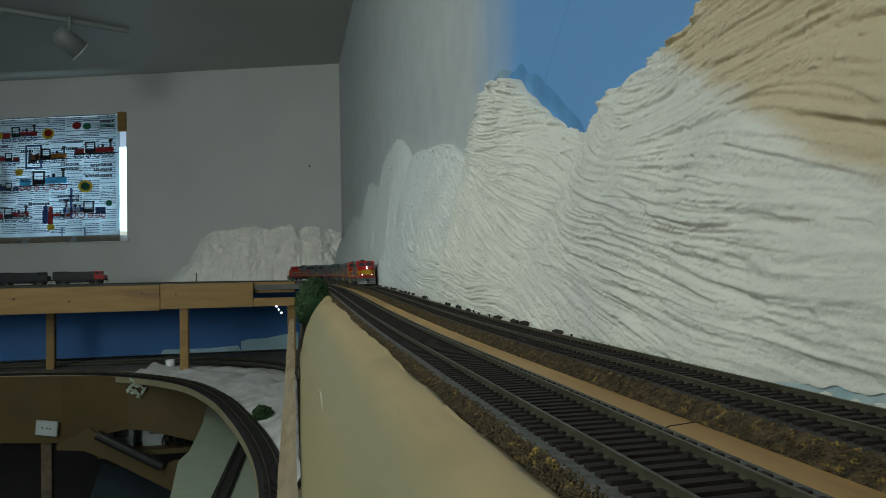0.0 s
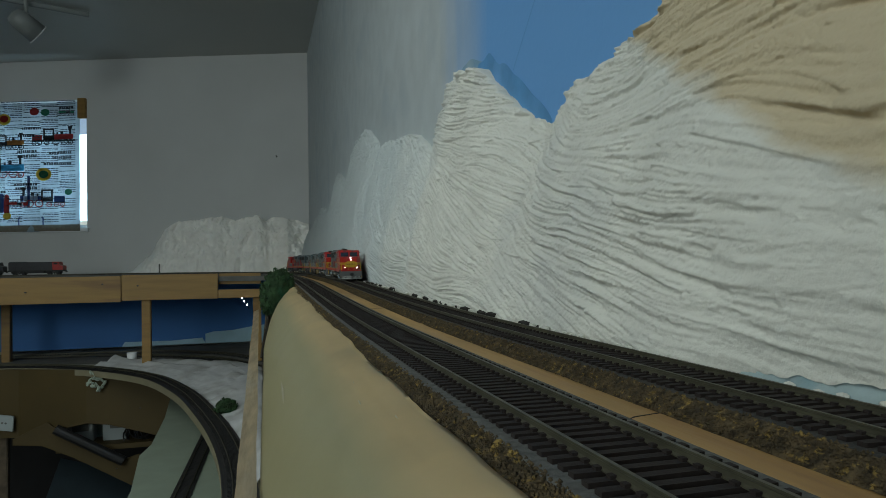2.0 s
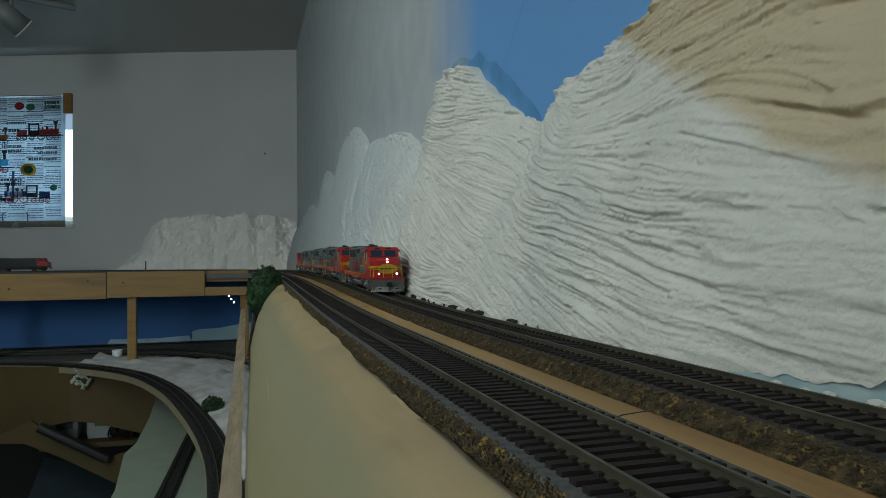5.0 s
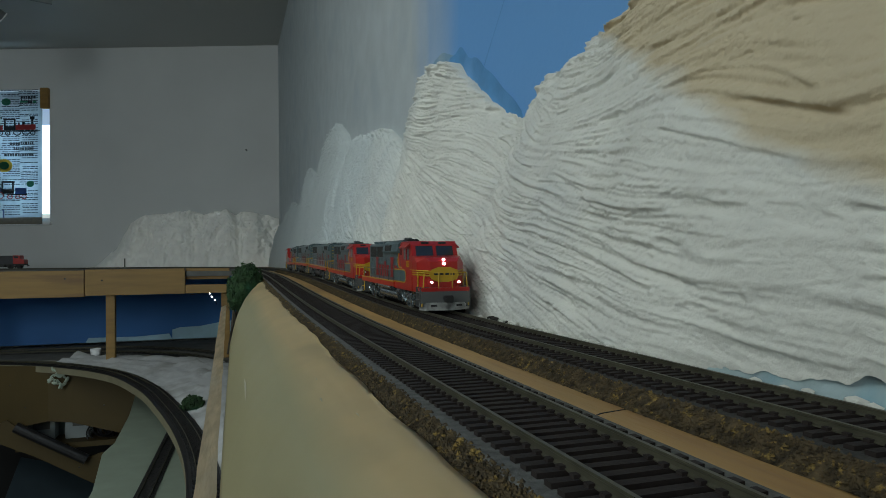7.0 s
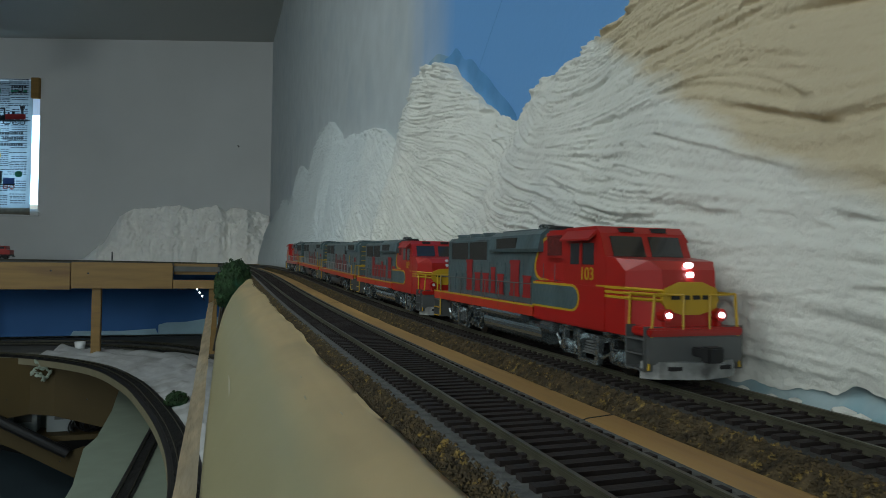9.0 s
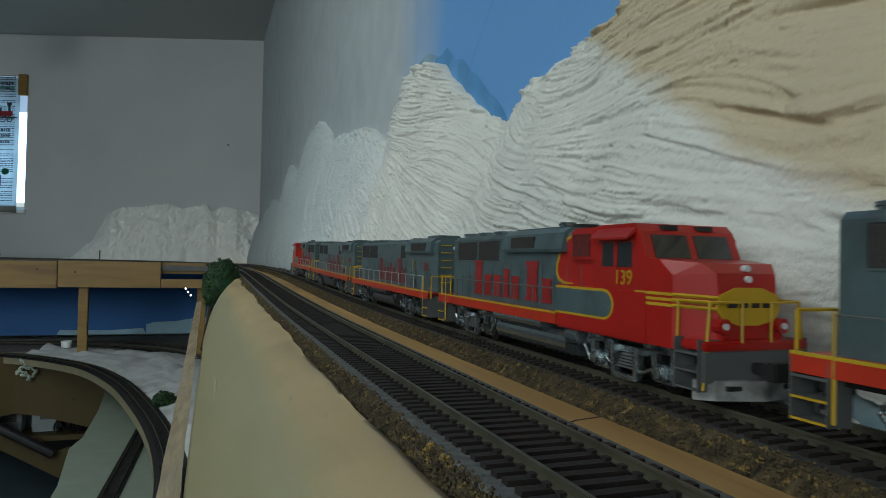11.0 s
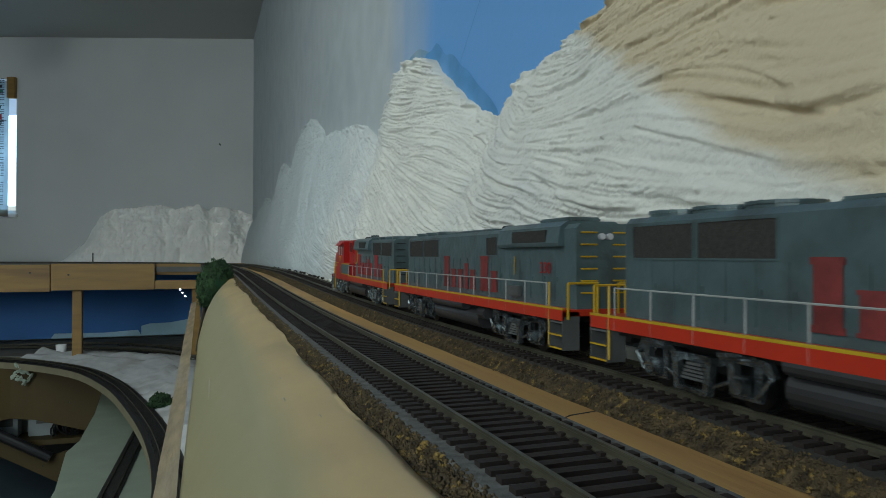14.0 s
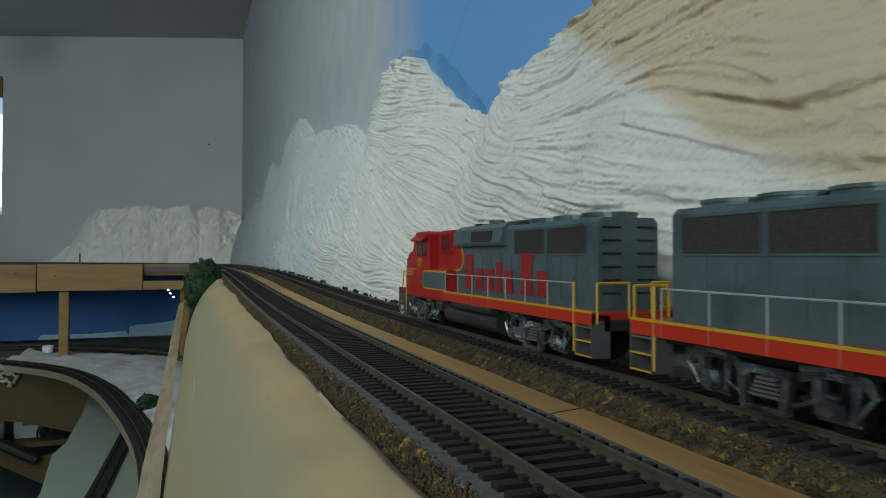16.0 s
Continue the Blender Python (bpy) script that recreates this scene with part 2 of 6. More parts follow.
def on_track(s, x0=X_FAR):
    """Place and heading (radians left of y) on a track at s metres from the camera along it."""
    r = BEND_R - (X_FAR - x0)
    if s <= BEND_Y:
        return Vector((x0, s, rise(s))), 0.0
    a = (s - BEND_Y) / r
    if a <= 1.42:
        return Vector((x0 - r * (1 - math.cos(a)), BEND_Y + r * math.sin(a), rise(BEND_Y))), a
    e, a0 = (a - 1.42) * r, 1.42
    return Vector((x0 - r * (1 - math.cos(a0)) - math.sin(a0) * e, BEND_Y + r * math.sin(a0) + math.cos(a0) * e, rise(BEND_Y))), a0


# ---- room ----
def room():
    tagged(part("wall_east", boxed(WALL_X, WALL_X + 0.12, -2.0, back_y(WALL_X) + 0.15, FLOOR_Z, CEIL_Z), M["sky_wall"]),
           "pale grey wall painted sky blue near the plaster mountains", "wall", kind="structure")
    # far wall with the window opening, built in four pieces round it
    ang = math.atan(-0.33)
    w = empty("wall_north", pose(WALL_X, back_y(WALL_X), 0, 0, 0, math.degrees(ang)))
    tagged(w, "plain grey painted far wall with a window", "wall", kind="structure")
    for x0, x1, z0, z1 in ((-3.4, WIN[0], FLOOR_Z, CEIL_Z), (WIN[1], 0.0, FLOOR_Z, CEIL_Z), (WIN[0], WIN[1], FLOOR_Z, WIN[2]), (WIN[0], WIN[1], WIN[3], CEIL_Z)):
        part("wall_panel", boxed(x0, x1, 0, 0.12, z0, z1), M["wall"], w)
    tagged(part("wall_west", boxed(-2.9, -2.78, -2.0, 4.6, FLOOR_Z, CEIL_Z), M["wall"]), "grey painted wall", "wall", kind="structure")
    tagged(part("wall_south", boxed(-2.9, WALL_X + 0.12, -2.12, -2.0, FLOOR_Z, CEIL_Z), M["wall"]), "grey painted wall", "wall", kind="structure")
    tagged(part("floor", boxed(-2.9, WALL_X + 0.12, -2.12, 4.6, FLOOR_Z - 0.1, FLOOR_Z), M["floor"]), "dark floor in deep shade", "floor", kind="structure")
    tagged(part("ceiling", boxed(-2.9, WALL_X + 0.12, -2.12, 4.6, CEIL_Z, CEIL_Z + 0.1), M["ceiling"]), "off-white painted ceiling with a soft sheen", "ceiling", kind="structure")


WIN = (-1.75, -1.015, 0.21, 0.792)        # the window in the far wall: along it, and heights


# ---- benchwork beside the camera ----
def bench():
    b = bench_root = empty("layout_bench")
    tagged(b, "plywood layout shelf carrying two tracks along the wall", "bench")
    ys = [-0.3 + 0.05 * k for k in range(66)]
    line = [(y, rise(y) - 0.0077) for y in ys] + [(y, rise(y) - 0.020) for y in ys[::-1]]
    part("deck", prism(bmesh.new(), line, 0.036, WALL_X), M["ply"], b, "bare tan plywood deck")
    for y0, y1 in ((0.158, 0.166), (0.60, 0.603)):
        crack = [(0.088, y0), (0.096, (y0 + y1) / 2 + 0.001), (0.109, y1), (0.109, y1 + 0.0005), (0.096, (y0 + y1) / 2 + 0.0016), (0.088, y0 + 0.0004)]
        part("deck_joint", prism(bmesh.new(), crack, rise(y0) - 0.0082, rise(y0) - 0.00755, "z"), M["darktie"], b, "dark joint in the plywood")

    def slope(u, v):
        y = -0.3 + v * (1.30 - 0.26 * u)
        wob = 0.0010 * fbm(y * 9, 0.3) + 0.0012 * fbm(y * 31, 2.3)
        k, m = min(1.0, u / 0.4), max(0.0, (u - 0.4) / 0.6)
        x = 0.0408 + 0.0040 * smooth01(0.25, 0.8, y) + wob * (1 - u) - 0.0155 * k - 0.0297 * m - 0.003 * math.sin(math.pi * m)
        z = rise(y) - 0.0050 - 0.0042 * k ** 1.5 - 0.022 * m - 0.0275 * m ** 2 + 0.0010 * fbm(y * 9, u * 4, 1.7)
        return (x, y, z)
    bm = bmesh.new()
    grid(bm, 22, 160, slope)
    bmesh.ops.solidify(bm, geom=bm.faces[:], thickness=0.002)
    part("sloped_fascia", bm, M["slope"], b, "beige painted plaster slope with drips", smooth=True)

    for dx, dy, ln, wd in ((0.36, 0.21, 0.006, 0.0016), (0.30, 0.235, 0.003, 0.0010), (0.72, 0.40, 0.060, 0.0022), (0.20, 0.16, 0.004, 0.0008), (0.55, 0.62, 0.02, 0.0016)):
        v = (dy + 0.3) / 1.2
        bm = bmesh.new()
        grid(bm, 6, 10, lambda a, b: Vector(slope(dx + wd * 8 * (a - 0.5) * math.sin(math.pi * (0.08 + 0.84 * b)), v + ln * (b - 0.5) / 1.2)) + Vector((-0.3, 0, 1)) * (0.0004 + 0.0005 * math.sin(math.pi * a) * math.sin(math.pi * b)))
        part("paint_drip", bm, M["drip"], bench_root, "pale dried paint drip", smooth=True)

    def strip(u, v):
        y = -0.3 + v * 1.62
        return (-0.0060 - 0.0092 * u + 0.0008 * fbm(y * 12, u), y, rise(y) - 0.060 - 0.004 * u)
    bm = bmesh.new()
    grid(bm, 4, 60, strip)
    bmesh.ops.solidify(bm, geom=bm.faces[:], thickness=0.12)
    part("edge_board", bm, M["edge"], b, "raw wooden edge board")


room()
bench()


# ---- tracks ----
TIE = dict(w=0.0025, l=0.0305, h=0.0016, top=-0.0022, pitch=0.0049)


def sweep(bm, pts, profile, mi=0):
    """Sweeps a closed (side, up) profile along pts of (place, heading)."""
    rings = []
    for p, a in pts:
        side = Vector((math.cos(a), math.sin(a), 0))
        rings.append([bm.verts.new(p + side * u + Vector((0, 0, w))) for u, w in profile])
    n = len(profile)
    for a, b in zip(rings, rings[1:]):
        for i in range(n):
            bm.faces.new((a[i], a[(i + 1) % n], b[(i + 1) % n], b[i])).material_index = mi
    for r in (rings[0], rings[-1]):
        bm.faces.new(r).material_index = mi
    return bm


RAIL = [(-0.0009, -0.0022), (0.0009, -0.0022), (0.0009, -0.0019), (0.00025, -0.0016), (0.00025, -0.0007), (0.00045, -0.0005),
        (0.00045, 0.0), (-0.00045, 0.0), (-0.00045, -0.0005), (-0.00025, -0.0007), (-0.00025, -0.0016), (-0.0009, -0.0019)]


def track(pts, label, parts_to=1.75, bed=True, s0=0.0, tie_mat="tie", grey_bed="roadbed"):
    """A model track along pts (place, heading), with roadbed, rails and sleepers."""
    t = empty("model_track")
    tagged(t, label, "track")
    if bed:
        part("roadbed", sweep(bmesh.new(), pts, [(-0.0185, -0.0031), (0.0185, -0.0031), (0.0222, -0.0078), (-0.0222, -0.0078)]), M[grey_bed], t, "grey cork roadbed")
    for side in (-1, 1):
        off = side * (GAUGE / 2 + 0.0006)
        part("rail", sweep(bmesh.new(), pts, [(u + off, w) for u, w in RAIL]), M["rail"], t)
    # sleepers: near ones as pieces on one mesh, the rest joined
    h = TIE
    piece = bpy.data.meshes.new("tie")
    bm = boxed(-h["l"] / 2, h["l"] / 2, -h["w"] / 2, h["w"] / 2, h["top"] - h["h"] - 0.0007, h["top"] + 0.0001)
    for sx in (-1, 1):                      # rail chairs
        for dx in (-0.0013, 0.0013):
            x = sx * (GAUGE / 2 + 0.0006) + dx
            box(bm, x - 0.0006, x + 0.0006, -0.0008, 0.0008, h["top"], h["top"] + 0.0008)
    bm.to_mesh(piece)
    piece.materials.append(M[tie_mat])
    rest = bmesh.new()
    total, k, made = 0.0, 0, 0
    for (p, a), (q, b) in zip(pts, pts[1:]):
        d = (q - p).length
        while k * h["pitch"] <= total + d:
            f = (k * h["pitch"] - total) / d
            c, ang = p.lerp(q, f), a + (b - a) * f
            ang += random.uniform(-0.02, 0.02)
            if total + f * d < parts_to and made < 290:
                o = new("tie", piece)
                o.parent = t
                o.matrix_basis = Matrix.Translation(c) @ Matrix.Rotation(ang, 4, "Z")
                made += 1
            else:
                r = bmesh.ops.create_cube(rest, size=1)["verts"]
                bmesh.ops.transform(rest, matrix=Matrix.Translation(c + Vector((0, 0, h["top"] - h["h"] / 2))) @ Matrix.Rotation(ang, 4, "Z") @ Matrix.Diagonal((h["l"], h["w"], h["h"], 1)), verts=r)
            k += 1
        total += d
    if rest.verts:
        tagged(part("tie_row", rest, M[tie_mat], t), kind="stuff")
    else:
        rest.free()
    return t


def ballast(name, label, strips):
    """Loose stones over strips of (x from, x to, height at from, height at to)."""
    bm = bmesh.new()
    for x0, x1, z0, z1, y0, y1, n in strips:
        grid(bm, 4, 120, lambda u, v: (x0 + (x1 - x0) * u, y0 + (y1 - y0) * v, z0 + (z1 - z0) * u + rise(y0 + (y1 - y0) * v) + 0.0005 * fbm(u * 3, v * 200)))
    verts, faces = [v.co[:] for v in bm.verts], []
    bm.verts.index_update()
    faces = [[v.index for v in f.verts] for f in bm.faces]
    bm.free()
    rnd = random.Random(5)
    for x0, x1, z0, z1, y0, y1, n in strips:
        for _ in range(n):
            u = rnd.random()
            y = y0 + (y1 - y0) * rnd.random() ** 1.7
            x, z = x0 + (x1 - x0) * u + rnd.gauss(0, 0.0003), z0 + (z1 - z0) * u + rise(y)
            r = rnd.uniform(0.0003, 0.00075)
            i = len(verts)
            for dx, dy, dz in ((1, 0, 0), (-1, 0, 0), (0, 1, 0), (0, -1, 0), (0, 0, 1), (0, 0, -0.6)):
                verts.append((x + dx * r * rnd.uniform(0.6, 1.2), y + dy * r * rnd.uniform(0.6, 1.2), z + 0.0003 + dz * r * rnd.uniform(0.6, 1.1)))
            for a, b, c in ((0, 2, 4), (2, 1, 4), (1, 3, 4), (3, 0, 4), (2, 0, 5), (1, 2, 5), (3, 1, 5), (0, 3, 5)):
                faces.append((i + a, i + b, i + c))
    me = bpy.data.meshes.new(name)
    me.from_pydata(verts, [], faces)
    me.materials.append(M["ballast"])
    tagged(new(name, me), label, "ballast", kind="stuff")


def path_pts(x0, s0, s1, step=0.02):
    n = int((s1 - s0) / step)
    return [on_track(s0 + (s1 - s0) * i / n, x0) for i in range(n + 1)]


track(path_pts(X_FAR, -0.25, 4.6), "dark brown model track along the plaster mountain", parts_to=1.95, grey_bed="darkbed")
track(path_pts(X_NEAR, -0.25, 4.6), "dark brown model track beside the beige slope", parts_to=1.95)
ballast("ballast_shoulder", "brown and ochre loose ballast along the roadbeds",
        [(0.0402, 0.0470, -0.0068, -0.0034, -0.1, 1.7, 17000), (0.0835, 0.0880, -0.0040, -0.0074, -0.1, 1.7, 2500),
         (0.1048, 0.1112, -0.0076, -0.0029, -0.1, 1.7, 15000)])

# ---- plaster mountains along the wall ----
RIDGE = [(2.95, 0.17), (2.68, 0.184), (2.28, 0.222), (2.06, 0.178), (1.81, 0.275), (1.65, 0.228), (1.47, 0.296), (1.31, 0.296), (1.22, 0.257), (1.2, 0.231),
         (1.15, 0.241), (1.07, 0.23), (0.94, 0.217), (0.886, 0.207), (0.838, 0.187), (0.81, 0.163), (0.782, 0.15), (0.765, 0.19), (0.725, 0.23), (0.689, 0.238),
         (0.64, 0.229), (0.603, 0.218), (0.58, 0.2), (0.544, 0.179), (0.518, 0.164), (0.494, 0.15), (0.454, 0.134), (0.446, 0.142), (0.426, 0.153), (0.377, 0.157),
         (0.349, 0.162), (0.324, 0.167), (0.295, 0.176), (0.2, 0.20), (0.0, 0.23), (-0.3, 0.25)]


def ridge(y):
    for (a, za), (b, zb) in zip(RIDGE, RIDGE[1:]):
        if y >= b:
            f = (a - y) / (a - b)
            return za + (zb - za) * min(1, max(0, f))
    return RIDGE[-1][1]


# heading of the brush strokes at places on the slope: along the wall, height, degrees up towards the far end
FLOW = [(0.60, 0.186, 14), (0.59, 0.166, 6), (0.50, 0.141, 22), (0.45, 0.112, 41), (0.57, 0.127, 6), (0.49, 0.108, 24), (0.43, 0.090, 21), (0.60, 0.106, 24), (0.48, 0.084, 14), (0.51, 0.060, 20), (0.46, 0.040, 24),
        (0.64, 0.070, 34), (0.74, 0.075, 40), (0.89, 0.144, 62), (1.25, 0.172, 96), (0.78, 0.028, 5), (0.55, 0.014, -2), (0.39, 0.016, 24), (0.35, 0.035, 9), (0.31, 0.018, 8), (0.37, 0.065, 12), (0.25, 0.036, 8),
        (0.22, 0.020, 2), (0.17, 0.030, -3), (0.34, 0.092, 8), (0.30, 0.112, 0), (0.28, 0.128, -9), (0.23, 0.122, -4), (0.18, 0.100, 16), (0.18, 0.082, 12), (0.20, 0.057, 6), (1.70, 0.12, 88)]


def flow_field(y, z):
    """Stroke heading, in radians, over arrays of places: a weighted mean of the headings nearby."""
    c = np.zeros_like(y)
    d = np.zeros_like(y)
    lu = np.log(np.maximum(y, 0.02) + 0.12)
    for fy, fz, deg in FLOW:
        w = 1.0 / (((lu - math.log(fy + 0.12)) / 0.09) ** 2 + ((z - fz) / 0.016) ** 2 + 0.25) ** 1.5
        c += w * math.cos(2 * math.radians(deg))
        d += w * math.sin(2 * math.radians(deg))
    return 0.5 * np.arctan2(d, c)


def value_noise(y, z, sy, sz, seed):
    """Smooth noise of cell size sy x sz over arrays of places, about -1 to 1."""
    r = np.random.RandomState(seed).uniform(-1, 1, (257, 257))
    u, v = y / sy + 100.0, z / sz + 100.0
    i, j = np.floor(u).astype(int), np.floor(v).astype(int)
    fu, fv = u - i, v - j
    fu, fv = fu * fu * (3 - 2 * fu), fv * fv * (3 - 2 * fv)
    i, j = i % 256, j % 256
    return (r[i, j] * (1 - fu) + r[i + 1, j] * fu) * (1 - fv) + (r[i, j + 1] * (1 - fu) + r[i + 1, j + 1] * fu) * fv


def sample(f, gy, gz, y, z):
    """Bilinear reading of a field on a regular grid."""
    u = np.clip((y - gy[0]) / (gy[1] - gy[0]), 0, len(gy) - 1.001)
    v = np.clip((z - gz[0]) / (gz[1] - gz[0]), 0, len(gz) - 1.001)
    i, j = u.astype(int), v.astype(int)
    fu, fv = u - i, v - j
    return (f[i, j] * (1 - fu) + f[i + 1, j] * fu) * (1 - fv) + (f[i, j + 1] * (1 - fu) + f[i + 1, j + 1] * fu) * fv


def combed(gy, gz, ang, cell, reach, seed):
    """Noise smeared along the stroke headings, as bristles leave it; mean 0, deviation 1."""
    step = gy[1] - gy[0]
    raw = np.random.RandomState(seed).normal(0, 1, ang.shape)
    if cell > 1:                                   # coarser bristles
        k = np.ones(cell) / cell
        for axis in (0, 1):
            raw = np.apply_along_axis(lambda a: np.convolve(a, k, "same"), axis, raw)
    cy, sz = np.cos(ang), np.sin(ang)
    total = raw.copy()
    for sgn in (1, -1):
        y, z = np.meshgrid(gy, gz, indexing="ij")
        dy, dz = cy * sgn, sz * sgn
        for n in range(int(reach / (1.5 * step))):
            y, z = y + dy * 1.5 * step, z + dz * 1.5 * step
            i = np.clip(((y - gy[0]) / step + 0.5).astype(int), 0, len(gy) - 1)
            j = np.clip(((z - gz[0]) / (gz[1] - gz[0]) + 0.5).astype(int), 0, len(gz) - 1)
            total += raw[i, j]
            a, b = cy[i, j], sz[i, j]
            s = np.where(a * dy + b * dz < 0, -1.0, 1.0)
            dy, dz = a * s, b * s
    total -= total.mean()
    return total / total.std()


def brush_relief(ys, zs):
    """Height of overlapping brush dabs with raised lips, and of the bristle marks in them, over the grid of the wall."""
    rnd = random.Random(23)
    gy, gz = np.arange(0.0, 2.96, 0.0012), np.arange(-0.012, 0.315, 0.0008)
    gyy, gzz = np.meshgrid(gy, gz, indexing="ij")
    ang = flow_field(gyy, gzz)
    ang = ang + 0.13 * value_noise(gyy, gzz, 0.045, 0.026, 3) + 0.06 * value_noise(gyy, gzz, 0.014, 0.010, 8)
    fine = combed(gy, gz, ang, 1, 0.026, 1)
    wide = combed(gy, gz, ang, 3, 0.045, 2)
    h = np.zeros_like(zs)
    jobs = []
    for n, y0, y1 in ((520, 0.05, 0.42), (900, 0.36, 0.86), (700, 0.74, 1.30), (380, 1.2, 2.9)):
        jobs += [(y0, y1, False)] * n
    rnd.shuffle(jobs)
    jobs += [(0.10, 0.34, True)] * 26
    for y0, y1, gap in jobs:
        yc, q = rnd.uniform(y0, y1), rnd.uniform(0.0, 1.0)
        c = min(len(ys) - 1, int(np.searchsorted(ys, yc)))
        zc = zs[c, 0] + (zs[c, -1] - zs[c, 0]) * q
        calm = 0.30 + 0.70 * smooth01(0.24, 0.44, yc)
        base = float(sample(ang, gy, gz, np.array([yc]), np.array([zc]))[0])
        bend = float(sample(ang, gy, gz, np.array([yc + 0.01 * math.cos(base)]), np.array([zc + 0.01 * math.sin(base)]))[0]) - base
        turn = rnd.gauss(0, 0.08)
        if not gap and rnd.random() < 0.07:
            turn += rnd.uniform(-0.5, 0.5)                       # a stray dab across the grain
        size = 1.0 if yc < 1.2 else 1.5
        lng = rnd.uniform(0.015, 0.050) * size * (1.5 if calm < 0.6 else 1.0) * (0.45 if abs(turn) > 0.2 else 1.0)
        wid = rnd.uniform(0.0025, 0.0075) * size * (1.2 if calm < 0.6 else 1.0)
        if gap:
            lng, wid, turn = rnd.uniform(0.010, 0.034), rnd.uniform(0.0012, 0.0030), turn * 0.4
        i0, i1 = np.searchsorted(ys, yc - lng - wid), np.searchsorted(ys, yc + lng + wid)
        if i1 - i0 < 3:
            continue
        dy, dz = ys[i0:i1, None] - yc, zs[i0:i1] - zc
        along = dy * math.cos(base + turn) + dz * math.sin(base + turn)
        across = -dy * math.sin(base + turn) + dz * math.cos(base + turn) - max(-12.0, min(12.0, bend / 0.02)) * along ** 2
        u, v = along / lng, across / wid
        if gap:                                                  # a trough that the brush skipped
            ragged = 1 + 0.5 * value_noise(along, across, 0.006, 0.0012, 5)
            h[i0:i1] -= 0.0024 * np.clip(1 - u * u, 0, 1) * np.clip(1 - v * v * ragged, 0, 1)
            continue
        inside = np.clip((1 - np.abs(v)) * 6, 0, 1) * np.clip((1 - np.abs(u)) * 5, 0, 1)
        lip = np.clip(1 - np.abs(v + 0.86) * 6, 0, 1) + 0.4 * np.clip(1 - np.abs(v - 0.86) * 7, 0, 1) + 0.8 * np.clip(1 - np.abs(u + 0.85) * 8, 0, 1)
        keep = inside * rnd.uniform(0.7, 1.0)
        h[i0:i1] = h[i0:i1] * (1 - keep) + (rnd.gauss(0.0003, 0.0006) + 0.0013 * lip * calm) * keep
    yy = np.broadcast_to(ys[:, None], zs.shape)
    f, w = sample(fine, gy, gz, yy, zs), sample(wide, gy, gz, yy, zs)
    calm = np.clip((yy - 0.18) / 0.28, 0, 1)
    rough = 0.55 + 0.45 * value_noise(yy, zs, 0.05, 0.03, 11)
    h = h + (0.00062 + 0.00050 * calm) * rough * np.sign(f) * np.abs(f) ** 0.8 + (0.00085 + 0.00005 * calm) * rough * w
    blob = value_noise(yy, zs, 0.010, 0.008, 21) * value_noise(yy, zs, 0.0035, 0.0030, 22)
    return h + 0.0030 * np.maximum(0, blob - 0.32) + 0.00022 * value_noise(yy, zs, 0.0030, 0.0026, 31)


